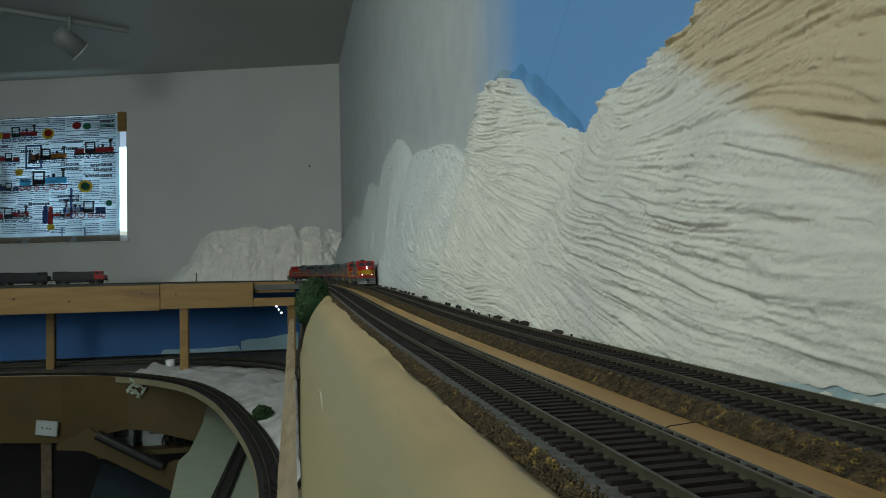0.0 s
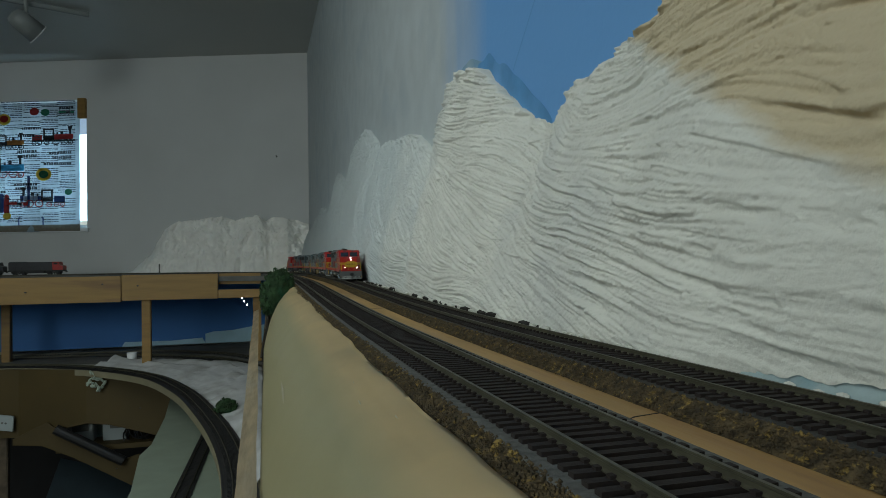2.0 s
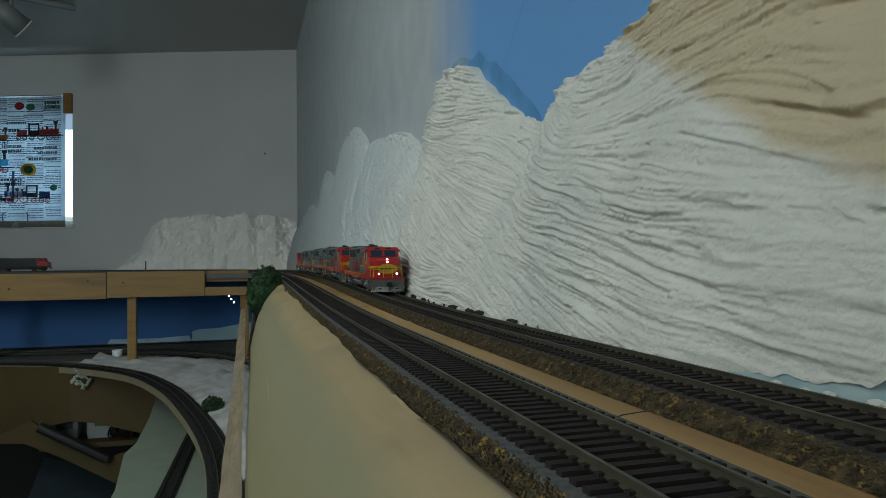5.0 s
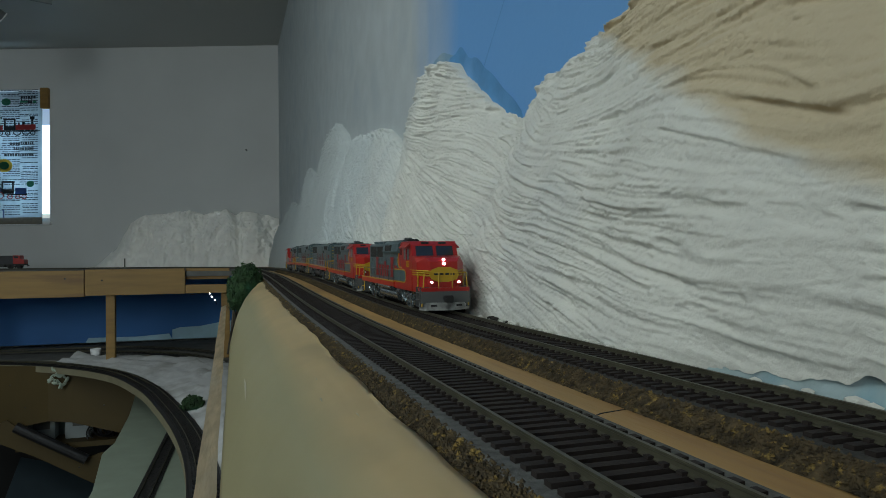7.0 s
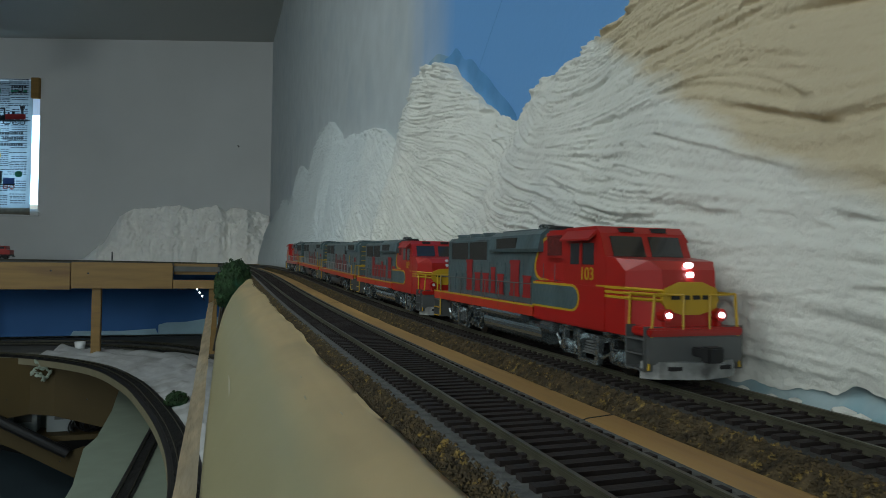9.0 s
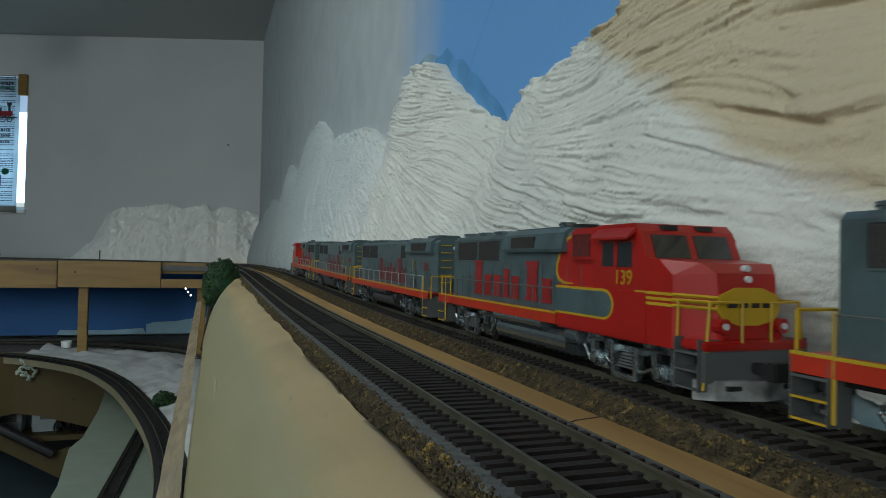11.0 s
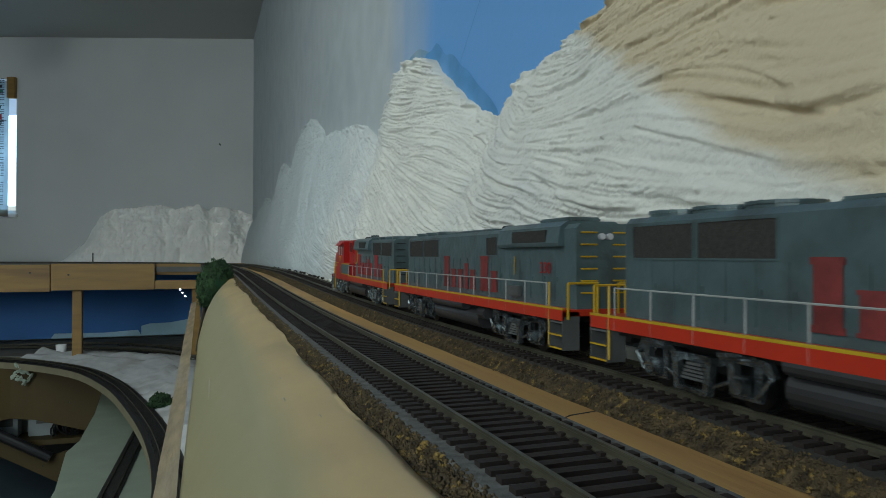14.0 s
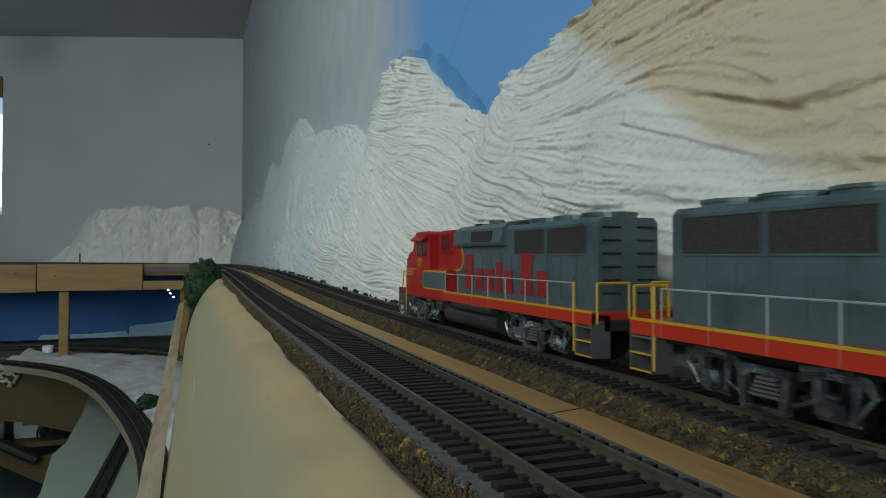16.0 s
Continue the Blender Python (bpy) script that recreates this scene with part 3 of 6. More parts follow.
def mountain():
    ys = np.concatenate([np.arange(-0.3, 0.09, 0.006), np.arange(0.09, 0.70, 0.0012), np.arange(0.70, 1.26, 0.0016), np.arange(1.26, 2.951, 0.005)])
    nz = 320
    m = nz + 1
    q = np.linspace(0, 1, m)[None, :]
    tops = np.array([ridge(y) + 0.0035 * fbm(y * 45, 4.1, 0, 3) + 0.0016 * noise.noise(Vector((y * 260, 1, 0))) for y in ys])
    near = np.array([1 - smooth01(0.13, 0.235, y) for y in ys])
    feet = np.array([rise(y) - 0.0075 + k * (0.0085 + 0.005 * fbm(y * 42, 9.0)) + (1 - k) * 0.0016 * max(0.0, noise.noise(Vector((y * 70, 4, 0)))) for y, k in zip(ys, near)])
    z = feet[:, None] + (tops - feet)[:, None] * q
    y = np.broadcast_to(ys[:, None], z.shape)
    x = 0.1545 + 0.046 * q ** 1.5 + 0.0035 * value_noise(y, z, 0.11, 0.07, 41) + 0.0020 * value_noise(y, z, 0.045, 0.035, 42)
    # lobes stand proud of the wall, with furrows between them
    for yc, wd, dp, lean in ((0.47, 0.05, 0.010, 0.35), (0.79, 0.035, 0.014, -0.1), (1.2, 0.05, 0.012, -0.1), (1.66, 0.06, 0.012, 0), (2.07, 0.07, 0.012, 0), (0.98, 0.04, 0.006, 0.3)):
        x = x + dp * np.exp(-((y - yc - lean * (z - 0.13)) / wd) ** 2) * (0.25 + 0.75 * q)
    st = brush_relief(ys, z)
    crest = np.clip((q - 0.90) / 0.10, 0, 1)                     # crumbly crest
    st = st + 0.0035 * crest * value_noise(y, z, 0.010, 0.008, 51) + 0.0022 * crest * value_noise(y, z, 0.004, 0.004, 52)
    x = x - st * np.minimum(1, 8 * q + 0.35)
    x = x + near[:, None] * np.maximum(0, 0.08 - q) * 0.03
    x = np.minimum(x, WALL_X - 0.0015 - 0.002 * (1 - q))
    verts = np.stack([x, y, z], axis=-1).reshape(-1, 3)
    # the back of the crust turns in to the wall along the crest
    back = np.stack([np.full(len(ys), WALL_X + 0.002), ys, z[:, -1] - 0.001], axis=-1)
    n = len(ys)
    i, j = np.meshgrid(np.arange(n - 1), np.arange(nz), indexing="ij")
    a = (i * m + j).ravel()
    faces = np.stack([a, a + 1, a + m + 1, a + m], axis=-1)
    k = np.arange(n - 1)
    rim = np.stack([k * m + nz, n * m + k, n * m + k + 1, (k + 1) * m + nz], axis=-1)
    me = bpy.data.meshes.new("plaster_mountain")
    me.from_pydata(np.concatenate([verts, back]).tolist(), [], np.concatenate([faces, rim]).tolist())
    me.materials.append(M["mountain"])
    for p in me.polygons:
        p.use_smooth = True
    return tagged(new("plaster_mountain", me), "white brushed plaster mountain range with tan washed upper slopes", "mountain")


mountain()
foam = bmesh.new()
grid(foam, 12, 160, lambda u, v: (0.1535 + 0.008 * u + 0.0012 * fbm(v * 60, u * 3), -0.3 + 0.56 * v, -0.0079 + 0.013 * u + 0.0010 * fbm(v * 80, u * 5, 2)))
tagged(part("foam_backing_strip", foam, M["foam"], smooth=True), "pale blue painted foam strip under the ragged plaster edge", "foam strip")


def chips():
    rnd = random.Random(23)
    bm = bmesh.new()
    for _ in range(150):
        y = rnd.uniform(0.1, 1.6)
        r = rnd.uniform(0.0008, 0.0024)
        p = (rnd.uniform(0.1515, 0.1545), y, rise(y) - 0.0042 + r * 0.5)
        bmesh.ops.create_icosphere(bm, subdivisions=1, radius=r, matrix=Matrix.Translation(p) @ Matrix.Diagonal((1, rnd.uniform(0.8, 2), 0.7, 1)))
    for v in bm.verts:
        v.co += Vector((0.0004, 0.0004, 0.0004)) * fbm(v.co.x * 900, v.co.y * 900, v.co.z * 900)
    tagged(part("plaster_crumbs", bm, M["plaster"]), "white plaster crumbs along the foot of the mountain", "plaster crumbs", kind="stuff")


def foot_gaps():
    """Dark clods and bark left in the gap between the plaster's foot and the roadbed."""
    rnd = random.Random(77)
    bm = bmesh.new()
    for _ in range(70):
        y = rnd.uniform(0.36, 1.55)
        r = rnd.uniform(0.0012, 0.0026)
        m = Matrix.Translation((rnd.uniform(0.1515, 0.1540), y, rise(y) - 0.0040 + r * 0.6)) @ Matrix.Rotation(rnd.uniform(-0.3, 0.3), 4, "Z") @ Matrix.Diagonal((0.8, rnd.uniform(1, 4.5), 0.9, 1))
        bmesh.ops.create_icosphere(bm, subdivisions=1, radius=r, matrix=m)
    for v in bm.verts:
        v.co += Vector((0.0004, 0.0006, 0.0005)) * fbm(v.co.x * 700, v.co.y * 700, v.co.z * 700)
    tagged(part("bark_debris", bm, M["darktie"]), "dark bark debris along the foot of the mountain", "debris", kind="stuff")


chips()
foot_gaps()


FAR_CREST = [(-0.60, 0.0), (-0.54, 0.012), (-0.46, 0.085), (-0.40, 0.190), (-0.34, 0.226), (-0.25, 0.230), (-0.16, 0.243), (-0.105, 0.226), (-0.07, 0.232), (-0.01, 0.246), (0.022, 0.218),
             (0.046, 0.238), (0.10, 0.228), (0.15, 0.224), (0.20, 0.200)]


def far_mountain():
    """The white carved rock form in front of the far wall, bedded on the upper shelf."""
    xs, hs = zip(*FAR_CREST)

    def crag(x, z, f):
        return 1 - 2 * abs(noise.noise(Vector((x * f, z * f * 0.35, f))))

    def at(u, v):
        x = -0.60 + 0.80 * u
        hgt = max(0.0, float(np.interp(x, xs, hs)) + 0.006 * fbm(x * 40, 1.0))
        up = min(1.0, v / 0.72)
        back = max(0.0, (v - 0.72) / 0.28)
        z = hgt * (up ** 0.8) * (1 - 0.10 * back)
        steep = min(1.0, hgt / 0.12)
        depth = 0.20 - 0.115 * up - 0.085 * back
        cut = (0.036 * crag(x, z, 9) + 0.026 * crag(x + 3, z * 1.8, 19) + 0.014 * crag(x, z * 2 + 5, 44) + 0.006 * crag(x + 8, z * 2.5, 90)) * steep * math.sin(math.pi * min(1.0, 0.12 + 0.8 * v))
        return (x, back_y(x) - 0.003 - max(0.0, depth + cut - 0.02), rise(3) - 0.008 + z + 0.004 * fbm(x * 34, v * 9, 5) * up)
    bm = bmesh.new()
    grid(bm, 260, 90, at)
    tagged(part("snowy_rock_form", bm, M["snow"], smooth=True), "white carved plaster rock in the corner of the shelf", "mountain")


far_mountain()


def paint_band(y0, y1, reach, seed, mat, label, lift):
    """A thin uneven band of touch-up paint on the wall, following the crest of the mountain."""
    n = 40
    ys = [y0 + (y1 - y0) * k / n for k in range(n + 1)]
    top = []
    for k, y in enumerate(ys):
        fade = math.sin(math.pi * min(1.0, max(0.0, k / n))) ** 0.5
        top.append((y, ridge(y) + reach * fade * (1 + 0.55 * noise.noise(Vector((y * 28, seed, 0))))))
    low = [(y, ridge(y) - 0.014) for y in ys]
    tagged(part("paint_smear", prism(bmesh.new(), top + low[::-1], WALL_X - lift, WALL_X + 0.002), M[mat]), label, "paint patch")


paint_band(0.53, 0.76, 0.009, 1.0, "smear_blue", "grey-blue touch-up paint patch on the wall behind the peak", 0.0002)
paint_band(0.462, 0.64, 0.020, 4.0, "smear_deep", "deep blue touch-up paint patch on the wall beside the notch", 0.0004)
tagged(part("loose_thread", rod(bmesh.new(), (WALL_X - 0.0012, 0.475, 0.255), (WALL_X - 0.0012, 0.545, 0.195), 0.00013, 5), M["smear_deep"]), "thin dark thread stuck to the blue wall", "thread")


# ---- upper shelf along the far wall ----
SHELF_Z = 0.003


def upper_shelf():
    s = empty("upper_shelf")
    tagged(s, "pine framed layout shelf on square posts along the far wall", "shelf")
    part("shelf_deck", prism(bmesh.new(), [(-2.0, 2.16), (0.0, 2.02), (0.06, 2.02), (0.06, back_y(0.06) - 0.001), (-2.0, back_y(-2.0) - 0.001)], SHELF_Z - 0.014, SHELF_Z, "z"), M["grey"], s, "grey painted shelf deck")

    def board(x0, y0, x1, y1, z0, z1, t=0.018, name="front_board", mat="pine", label=""):
        a = math.atan2(y1 - y0, x1 - x0)
        o = part(name, boxed(0, math.hypot(x1 - x0, y1 - y0), -t, 0, z0, z1, bev=0.0012), M[mat], s, label)
        o.matrix_basis = pose(x0, y0, 0, 0, 0, math.degrees(a))
        return o
    board(-1.9, 2.13, -0.373, 2.05, -0.062, 0.0095)
    board(-0.371, 2.05, -0.118, 2.035, -0.059, 0.0115)
    board(-0.116, 2.06, 0.0, 2.05, -0.02, 0.011, label="short pine end board")
    board(-0.116, 2.03, 0.0, 2.02, -0.058, -0.034, label="short pine end board")
    for x, y in ((-0.312, 2.045), (-0.735, 2.285), (-1.25, 2.1), (-0.012, 2.03)):
        part("post", boxed(x - 0.0115, x + 0.0115, y, y + 0.024, LOW_Z - 0.004, -0.060, bev=0.0015), M["pine"], s)
    for x, z in ((-0.75, -0.02), (-0.42, -0.012), (-0.61, -0.03), (-0.33, -0.018)):
        part("screw_head", rod(bmesh.new(), (x, 2.03 - 0.05 * (x + 0.37) - 0.0035, z), (x, 2.03 - 0.05 * (x + 0.37) + 0.004, z), 0.0022, 8), M["black"], s)


upper_shelf()
tagged(part("blue_backdrop", boxed(-1.9, 0.02, 2.52, 2.535, LOW_Z + 0.002, -0.012), M["blueboard"]), "deep blue painted backdrop board under the shelf", "backdrop board", kind="structure")


def cloud(name, outline, y, mat, label):
    tagged(part(name, prism(bmesh.new(), outline, y - 0.004, y, "y"), M[mat]), label, "painted hills")


cloud("painted_hill", [(-0.19, -0.238), (-0.19, -0.205), (-0.165, -0.198), (-0.10, -0.196), (-0.04, -0.186), (0.01, -0.18), (0.01, -0.238)], 2.519, "paleblue", "pale blue cut-out hills against the blue backdrop")
cloud("painted_shore", [(-0.46, -0.238), (-0.45, -0.222), (-0.3, -0.224), (-0.2, -0.218), (-0.19, -0.238)], 2.519, "paleblue", "pale blue low cut-out shore against the backdrop")


# ---- lower deck with the curved tracks ----
def curve_pts(pairs, z, step=0.02):
    """A smooth line through a few (x, y) pairs, as places with headings."""
    v = [Vector((*p, z)) for p in pairs]
    out = []
    for i in range(len(v) - 1):
        p0, p1, p2, p3 = v[max(i - 1, 0)], v[i], v[i + 1], v[min(i + 2, len(v) - 1)]
        n = max(2, int((p2 - p1).length / step))
        for k in range(n):
            t = k / n
            out.append(0.5 * (2 * p1 + (p2 - p0) * t + (2 * p0 - 5 * p1 + 4 * p2 - p3) * t * t + (3 * p1 - p0 - 3 * p2 + p3) * t ** 3))
    out.append(v[-1])
    res = []
    for i, p in enumerate(out):
        d = out[min(i + 1, len(out) - 1)] - out[max(i - 1, 0)]
        res.append((p, math.atan2(-d.x, d.y)))
    return res


CURVE = [(-0.032, 0.25), (-0.029, 0.65), (-0.031, 0.905), (-0.058, 1.142), (-0.111, 1.399), (-0.177, 1.64), (-0.282, 1.882), (-0.46, 2.08), (-0.66, 2.19), (-0.95, 2.25), (-1.5, 2.28)]


def lower_deck():
    d = empty("lower_deck")
    tagged(d, "lower layout deck with a plaster snow ground and curved edge", "deck")
    side = []
    for p, a in curve_pts(CURVE, 0, 0.05):
        side.append((p.x - 0.0225 * math.cos(a), p.y - 0.0225 * math.sin(a)))
    part("deck_board", prism(bmesh.new(), side + [(-1.5, 2.515), (0.02, 2.515), (0.02, 0.25)], LOW_Z - 0.024, LOW_Z - 0.0078, "z"), M["edge_pale"], d, "pale edged curved deck board")
    part("grey_ground", prism(bmesh.new(), [(-1.5, 2.33), (-0.46, 2.16), (-0.2, 2.2), (0.0, 1.98), (0.02, 2.0), (0.02, 2.51), (-1.5, 2.51)], LOW_Z - 0.0078, LOW_Z - 0.0045, "z"), M["grey"], d, "grey painted ground")
    return d


lower_deck()
track(curve_pts(CURVE, LOW_Z), "black curved model track on the lower deck", parts_to=1.6, tie_mat="black", grey_bed="black")
track(curve_pts([(0.06, 1.75), (-0.02, 1.95), (-0.1, 2.1), (-0.2, 2.2), (-0.36, 2.29), (-0.6, 2.36), (-1.2, 2.4)], LOW_Z), "black model track at the back of the lower deck", parts_to=0.0, tie_mat="black", grey_bed="black")
track(curve_pts([(0.06, 1.95), (-0.02, 2.1), (-0.1, 2.22), (-0.2, 2.31), (-0.4, 2.40), (-1.2, 2.47)], LOW_Z), "black model track beside the blue backdrop", parts_to=0.0, tie_mat="black", grey_bed="black")


def snow_ground():
    c = curve_pts(CURVE, 0, 0.02)
    c = [q for q in c if 0.9 < q[0].y < 2.1]

    def at(u, v):
        p, a = c[min(len(c) - 1, int(u * (len(c) - 1)))]
        w = 0.021 + (0.03 + 0.21 * smooth01(1.0, 1.75, p.y) - 0.12 * smooth01(1.85, 2.1, p.y)) * v
        x, y = p.x + math.cos(a) * w, p.y + math.sin(a) * w
        x = min(x, 0.0)
        return (x, y, LOW_Z - 0.006 + 0.022 * math.sin(math.pi * min(1, v * 0.9)) * (0.4 + 0.8 * abs(fbm(x * 14, y * 14, 2))) + 0.004 * fbm(x * 50, y * 50))
    bm = bmesh.new()
    grid(bm, 60, 26, at)
    tagged(part("snow_ground", bm, M["lowsnow"], smooth=True), "lumpy white plaster snow beside the curved track", "snow", kind="stuff")


snow_ground()


# ---- the train ----
T = dict(
    red=material("gloss_red_paint", (0.35, 0.011, 0.007), 0.36, grain=0.10, scale=60, coat=0.12),
    sillred=material("orange_red_paint", (0.42, 0.028, 0.010), 0.4, grain=0.08, scale=60),
    silver=material("grey_silver_paint", (0.080, 0.120, 0.128), 0.38, metal=0.2, grain=0.16, scale=90, bump=0.12, bump_scale=400, second=(0.058, 0.075, 0.078), spots=0.10, spot_scale=75),
    yellow=material("yellow_paint", (0.46, 0.29, 0.012), 0.45, grain=0.08, scale=90),
    grille=material("dark_grille", (0.024, 0.023, 0.020), 0.7, grain=0.4, scale=900, bump=0.25, bump_scale=2200),
    # dark flecks in both truck metals paint in the shadows between frame parts
    truck=material("silver_truck", (0.34, 0.385, 0.40), 0.24, metal=0.9, grain=0.3, scale=200, bump=0.4, bump_scale=500, second=(0.04, 0.045, 0.05), spots=0.14, spot_scale=170),
    darktruck=material("dark_truck", (0.22, 0.25, 0.265), 0.26, metal=0.9, grain=0.4, scale=200, bump=0.4, bump_scale=500, second=(0.03, 0.034, 0.037), spots=0.14, spot_scale=170),
    tank=material("silver_tank", (0.20, 0.23, 0.24), 0.26, metal=0.8, grain=0.12, scale=60),
    darktank=material("dark_tank", (0.034, 0.034, 0.037), 0.42, metal=0.2, grain=0.15, scale=60),
    letter=material("lettering_red", (0.27, 0.015, 0.014), 0.5, grain=0.15, scale=200),
    rail=material("dull_handrail", (0.10, 0.10, 0.095), 0.5, grain=0.1, scale=100),
    post=material("grey_handrail", (0.33, 0.34, 0.33), 0.5, grain=0.1, scale=100),
    stepgrey=material("step_grey", (0.075, 0.08, 0.08), 0.6, grain=0.2, scale=120),
    plow=material("pale_plow", (0.26, 0.27, 0.26), 0.5, grain=0.35, scale=160, second=(0.08, 0.08, 0.08), spots=0.12, spot_scale=120),
    pilot=material("dark_grey_pilot", (0.085, 0.09, 0.09), 0.5, grain=0.12, scale=90),
    steel=material("wheel_steel", (0.05, 0.05, 0.052), 0.35, metal=0.9, grain=0.2, scale=100),
    redgrille=material("dark_red_grille", (0.10, 0.008, 0.006), 0.6, grain=0.4, scale=900, bump=0.3, bump_scale=2200),
    fadedletter=material("faded_lettering_red", (0.17, 0.028, 0.026), 0.55, grain=0.3, scale=200),
    glass=material("dark_glass", (0.02, 0.022, 0.025), 0.08, coat=0.5),
    under=material("black_underframe", (0.012, 0.012, 0.013), 0.6, grain=0.3, scale=120),
    lamp=material("lit_headlight", (1, 1, 1), 0.3, emit=(0.93, 0.93, 1.0), power=7.0),
    lens=material("clear_lens", (0.55, 0.56, 0.58), 0.2),
)


def glyph(bm, y, z, w, h, x, sx, dirn):
    """One plain slab with a wider head and foot, on a side plate."""
    t = 0.00012
    for a, b, c, d in ((0.14, 0.84, 0.10, 0.90), (0.06, 0.90, 0.0, 0.10), (0.06, 0.90, 0.90, 1.0)):
        ya, yb = sorted((y + dirn * a * w, y + dirn * b * w))
        box(bm, min(x, x + sx * t), max(x, x + sx * t), ya, yb, z + c * h, z + d * h)


def lettering(parent, x, y0, length, z, ink="letter"):
    """The big red lettering on both sides, as plain shapes."""
    blocks = ((1.15, 1.35), (1, 0.8), (1.05, 0.8), (0.7, 1.05), (1, 0.8), (0.35, 0), (1.3, 1.35), (1, 0.8))
    total = sum(k[0] for k in blocks)
    for sx in (-1, 1):
        bm = bmesh.new()
        y, dirn = (y0, 1) if sx > 0 else (y0 + length, -1)
        for w, h in blocks:
            ww = w / total * length
            if h:
                glyph(bm, y, z, ww * 0.92, h * 0.0112, sx * x, sx, dirn)
            y += dirn * ww
        part("lettering", bm, T[ink], parent, "row of faded red blocks")


def number(parent, text, y, z, x, size, mat, label):
    """Road number on both sides."""
    for sx in (-1, 1):
        cu = bpy.data.curves.new("road_number", "FONT")
        cu.body, cu.size, cu.extrude, cu.align_x = text, size, 0.00008, "CENTER"
        tmp = bpy.data.objects.new("road_number", cu)
        me = bpy.data.meshes.new_from_object(tmp)
        bpy.data.objects.remove(tmp)
        me.materials.append(T[mat])
        o = new("road_number", me)
        o.parent = parent
        o["label"] = label
        o.matrix_basis = pose(sx * x, y, z, 90, 0, 90 * sx)


def handrail(parent, ys, x, z0, z1, mat, r=0.00024):
    bm = bmesh.new()
    rod(bm, (x, ys[0], z1), (x, ys[-1], z1), r, 5)
    part("handrail", bm, T[mat], parent)
    for y in ys:
        part("stanchion", rod(bmesh.new(), (x, y, z0), (x, y, z1), r, 5), T[mat], parent)


def truck(parent, y, mat="truck"):
    """A two-axle truck: open cast side frames with hangers, springs, axle boxes and brake cylinders, and the wheels."""
    t = part("truck", boxed(-0.007, 0.007, y - 0.012, y + 0.012, 0.006, 0.011), T["under"], parent, "silver two-axle truck")
    for sx in (-1, 1):
        def slab(bm, x0, x1, y0, y1, z0, z1, bev=0.0003):
            box(bm, min(sx * x0, sx * x1), max(sx * x0, sx * x1), y + y0, y + y1, z0, z1, bev=bev)
        bm = bmesh.new()
        top = [(-0.0240, 0.0088), (-0.0225, 0.0118), (-0.0190, 0.0128), (-0.0110, 0.0126), (-0.0075, 0.0108), (0.0075, 0.0108), (0.0110, 0.0126), (0.0190, 0.0128), (0.0225, 0.0118), (0.0240, 0.0088)]
        low = [(0.0228, 0.0082), (0.0205, 0.0104), (0.0120, 0.0106), (0.0080, 0.0090), (-0.0080, 0.0090), (-0.0120, 0.0106), (-0.0205, 0.0104), (-0.0228, 0.0082)]
        prism(bm, [(y + a, z) for a, z in top + low], sx * 0.0112, sx * 0.0130)
        for dy in (-0.0155, 0.0155):
            for k in (-0.0042, 0.0042):                                    # pedestal legs
                prism(bm, [(y + dy + k - 0.0012, 0.0108), (y + dy + k + 0.0012, 0.0108), (y + dy + k * 0.86 + 0.0008, 0.0034), (y + dy + k * 0.86 - 0.0008, 0.0034)], sx * 0.0114, sx * 0.0132)
            slab(bm, 0.0116, 0.0128, dy - 0.0046, dy + 0.0046, 0.0026, 0.0036)
        part("side_frame", bm, T[mat], t)
        for dy in (-0.0155, 0.0155):
            bm = bmesh.new()
            slab(bm, 0.0112, 0.0146, dy - 0.0025, dy + 0.0025, 0.0038, 0.0080, 0.0006)
            rod(bm, (sx * 0.0140, y + dy, 0.0058), (sx * 0.0156, y + dy, 0.0058), 0.0018, 12)
            part("axle_box", bm, T[mat], t)
            part("brake_cylinder", rod(rod(bmesh.new(), (sx * 0.0140, y + dy * 0.62, 0.0122), (sx * 0.0140, y + dy * 0.98, 0.0128), 0.0015, 10), (sx * 0.0140, y + dy * 0.98, 0.0128), (sx * 0.0140, y + dy * 1.30, 0.0126), 0.0006, 6), T[mat], t)
        bm = bmesh.new()                                                   # the deep hanger with its leaf springs
        for k in (-0.0062, 0.0062):
            prism(bm, [(y + k - 0.0010, 0.0110), (y + k + 0.0010, 0.0110), (y + k * 0.82 + 0.0009, 0.0026), (y + k * 0.82 - 0.0009, 0.0026)], sx * 0.0130, sx * 0.0150)
        slab(bm, 0.0130, 0.0152, -0.0062, 0.0062, 0.0016, 0.0030)
        part("spring_hanger", bm, T[mat], t)
        bm = bmesh.new()
        for k in range(5):
            slab(bm, 0.0126, 0.0142, -0.0044 + 0.0005 * k, 0.0044 - 0.0005 * k, 0.0046 + 0.0009 * k, 0.0052 + 0.0009 * k, 0)
        part("leaf_spring", bm, T["stepgrey"], t)
        bm = bmesh.new()
        for k in (-1, 1):
            rod(bm, (sx * 0.0136, y + k * 0.0062, 0.0040), (sx * 0.0134, y + k * 0.0112, 0.0060), 0.0005, 5)
            rod(bm, (sx * 0.0136, y + k * 0.0198, 0.0042), (sx * 0.0134, y + k * 0.0235, 0.0086), 0.0006, 5)
        part("brake_rigging", bm, T[mat], t)
    for dy in (-0.0155, 0.0155):
        bm = bmesh.new()
        for sx in (-1, 1):
            rod(bm, (sx * 0.0072, y + dy, 0.0058), (sx * 0.0098, y + dy, 0.0058), 0.0058, 20)
            rod(bm, (sx * 0.0068, y + dy, 0.0058), (sx * 0.0074, y + dy, 0.0058), 0.0064, 20)
        rod(bm, (-0.007, y + dy, 0.0058), (0.007, y + dy, 0.0058), 0.0012, 8)
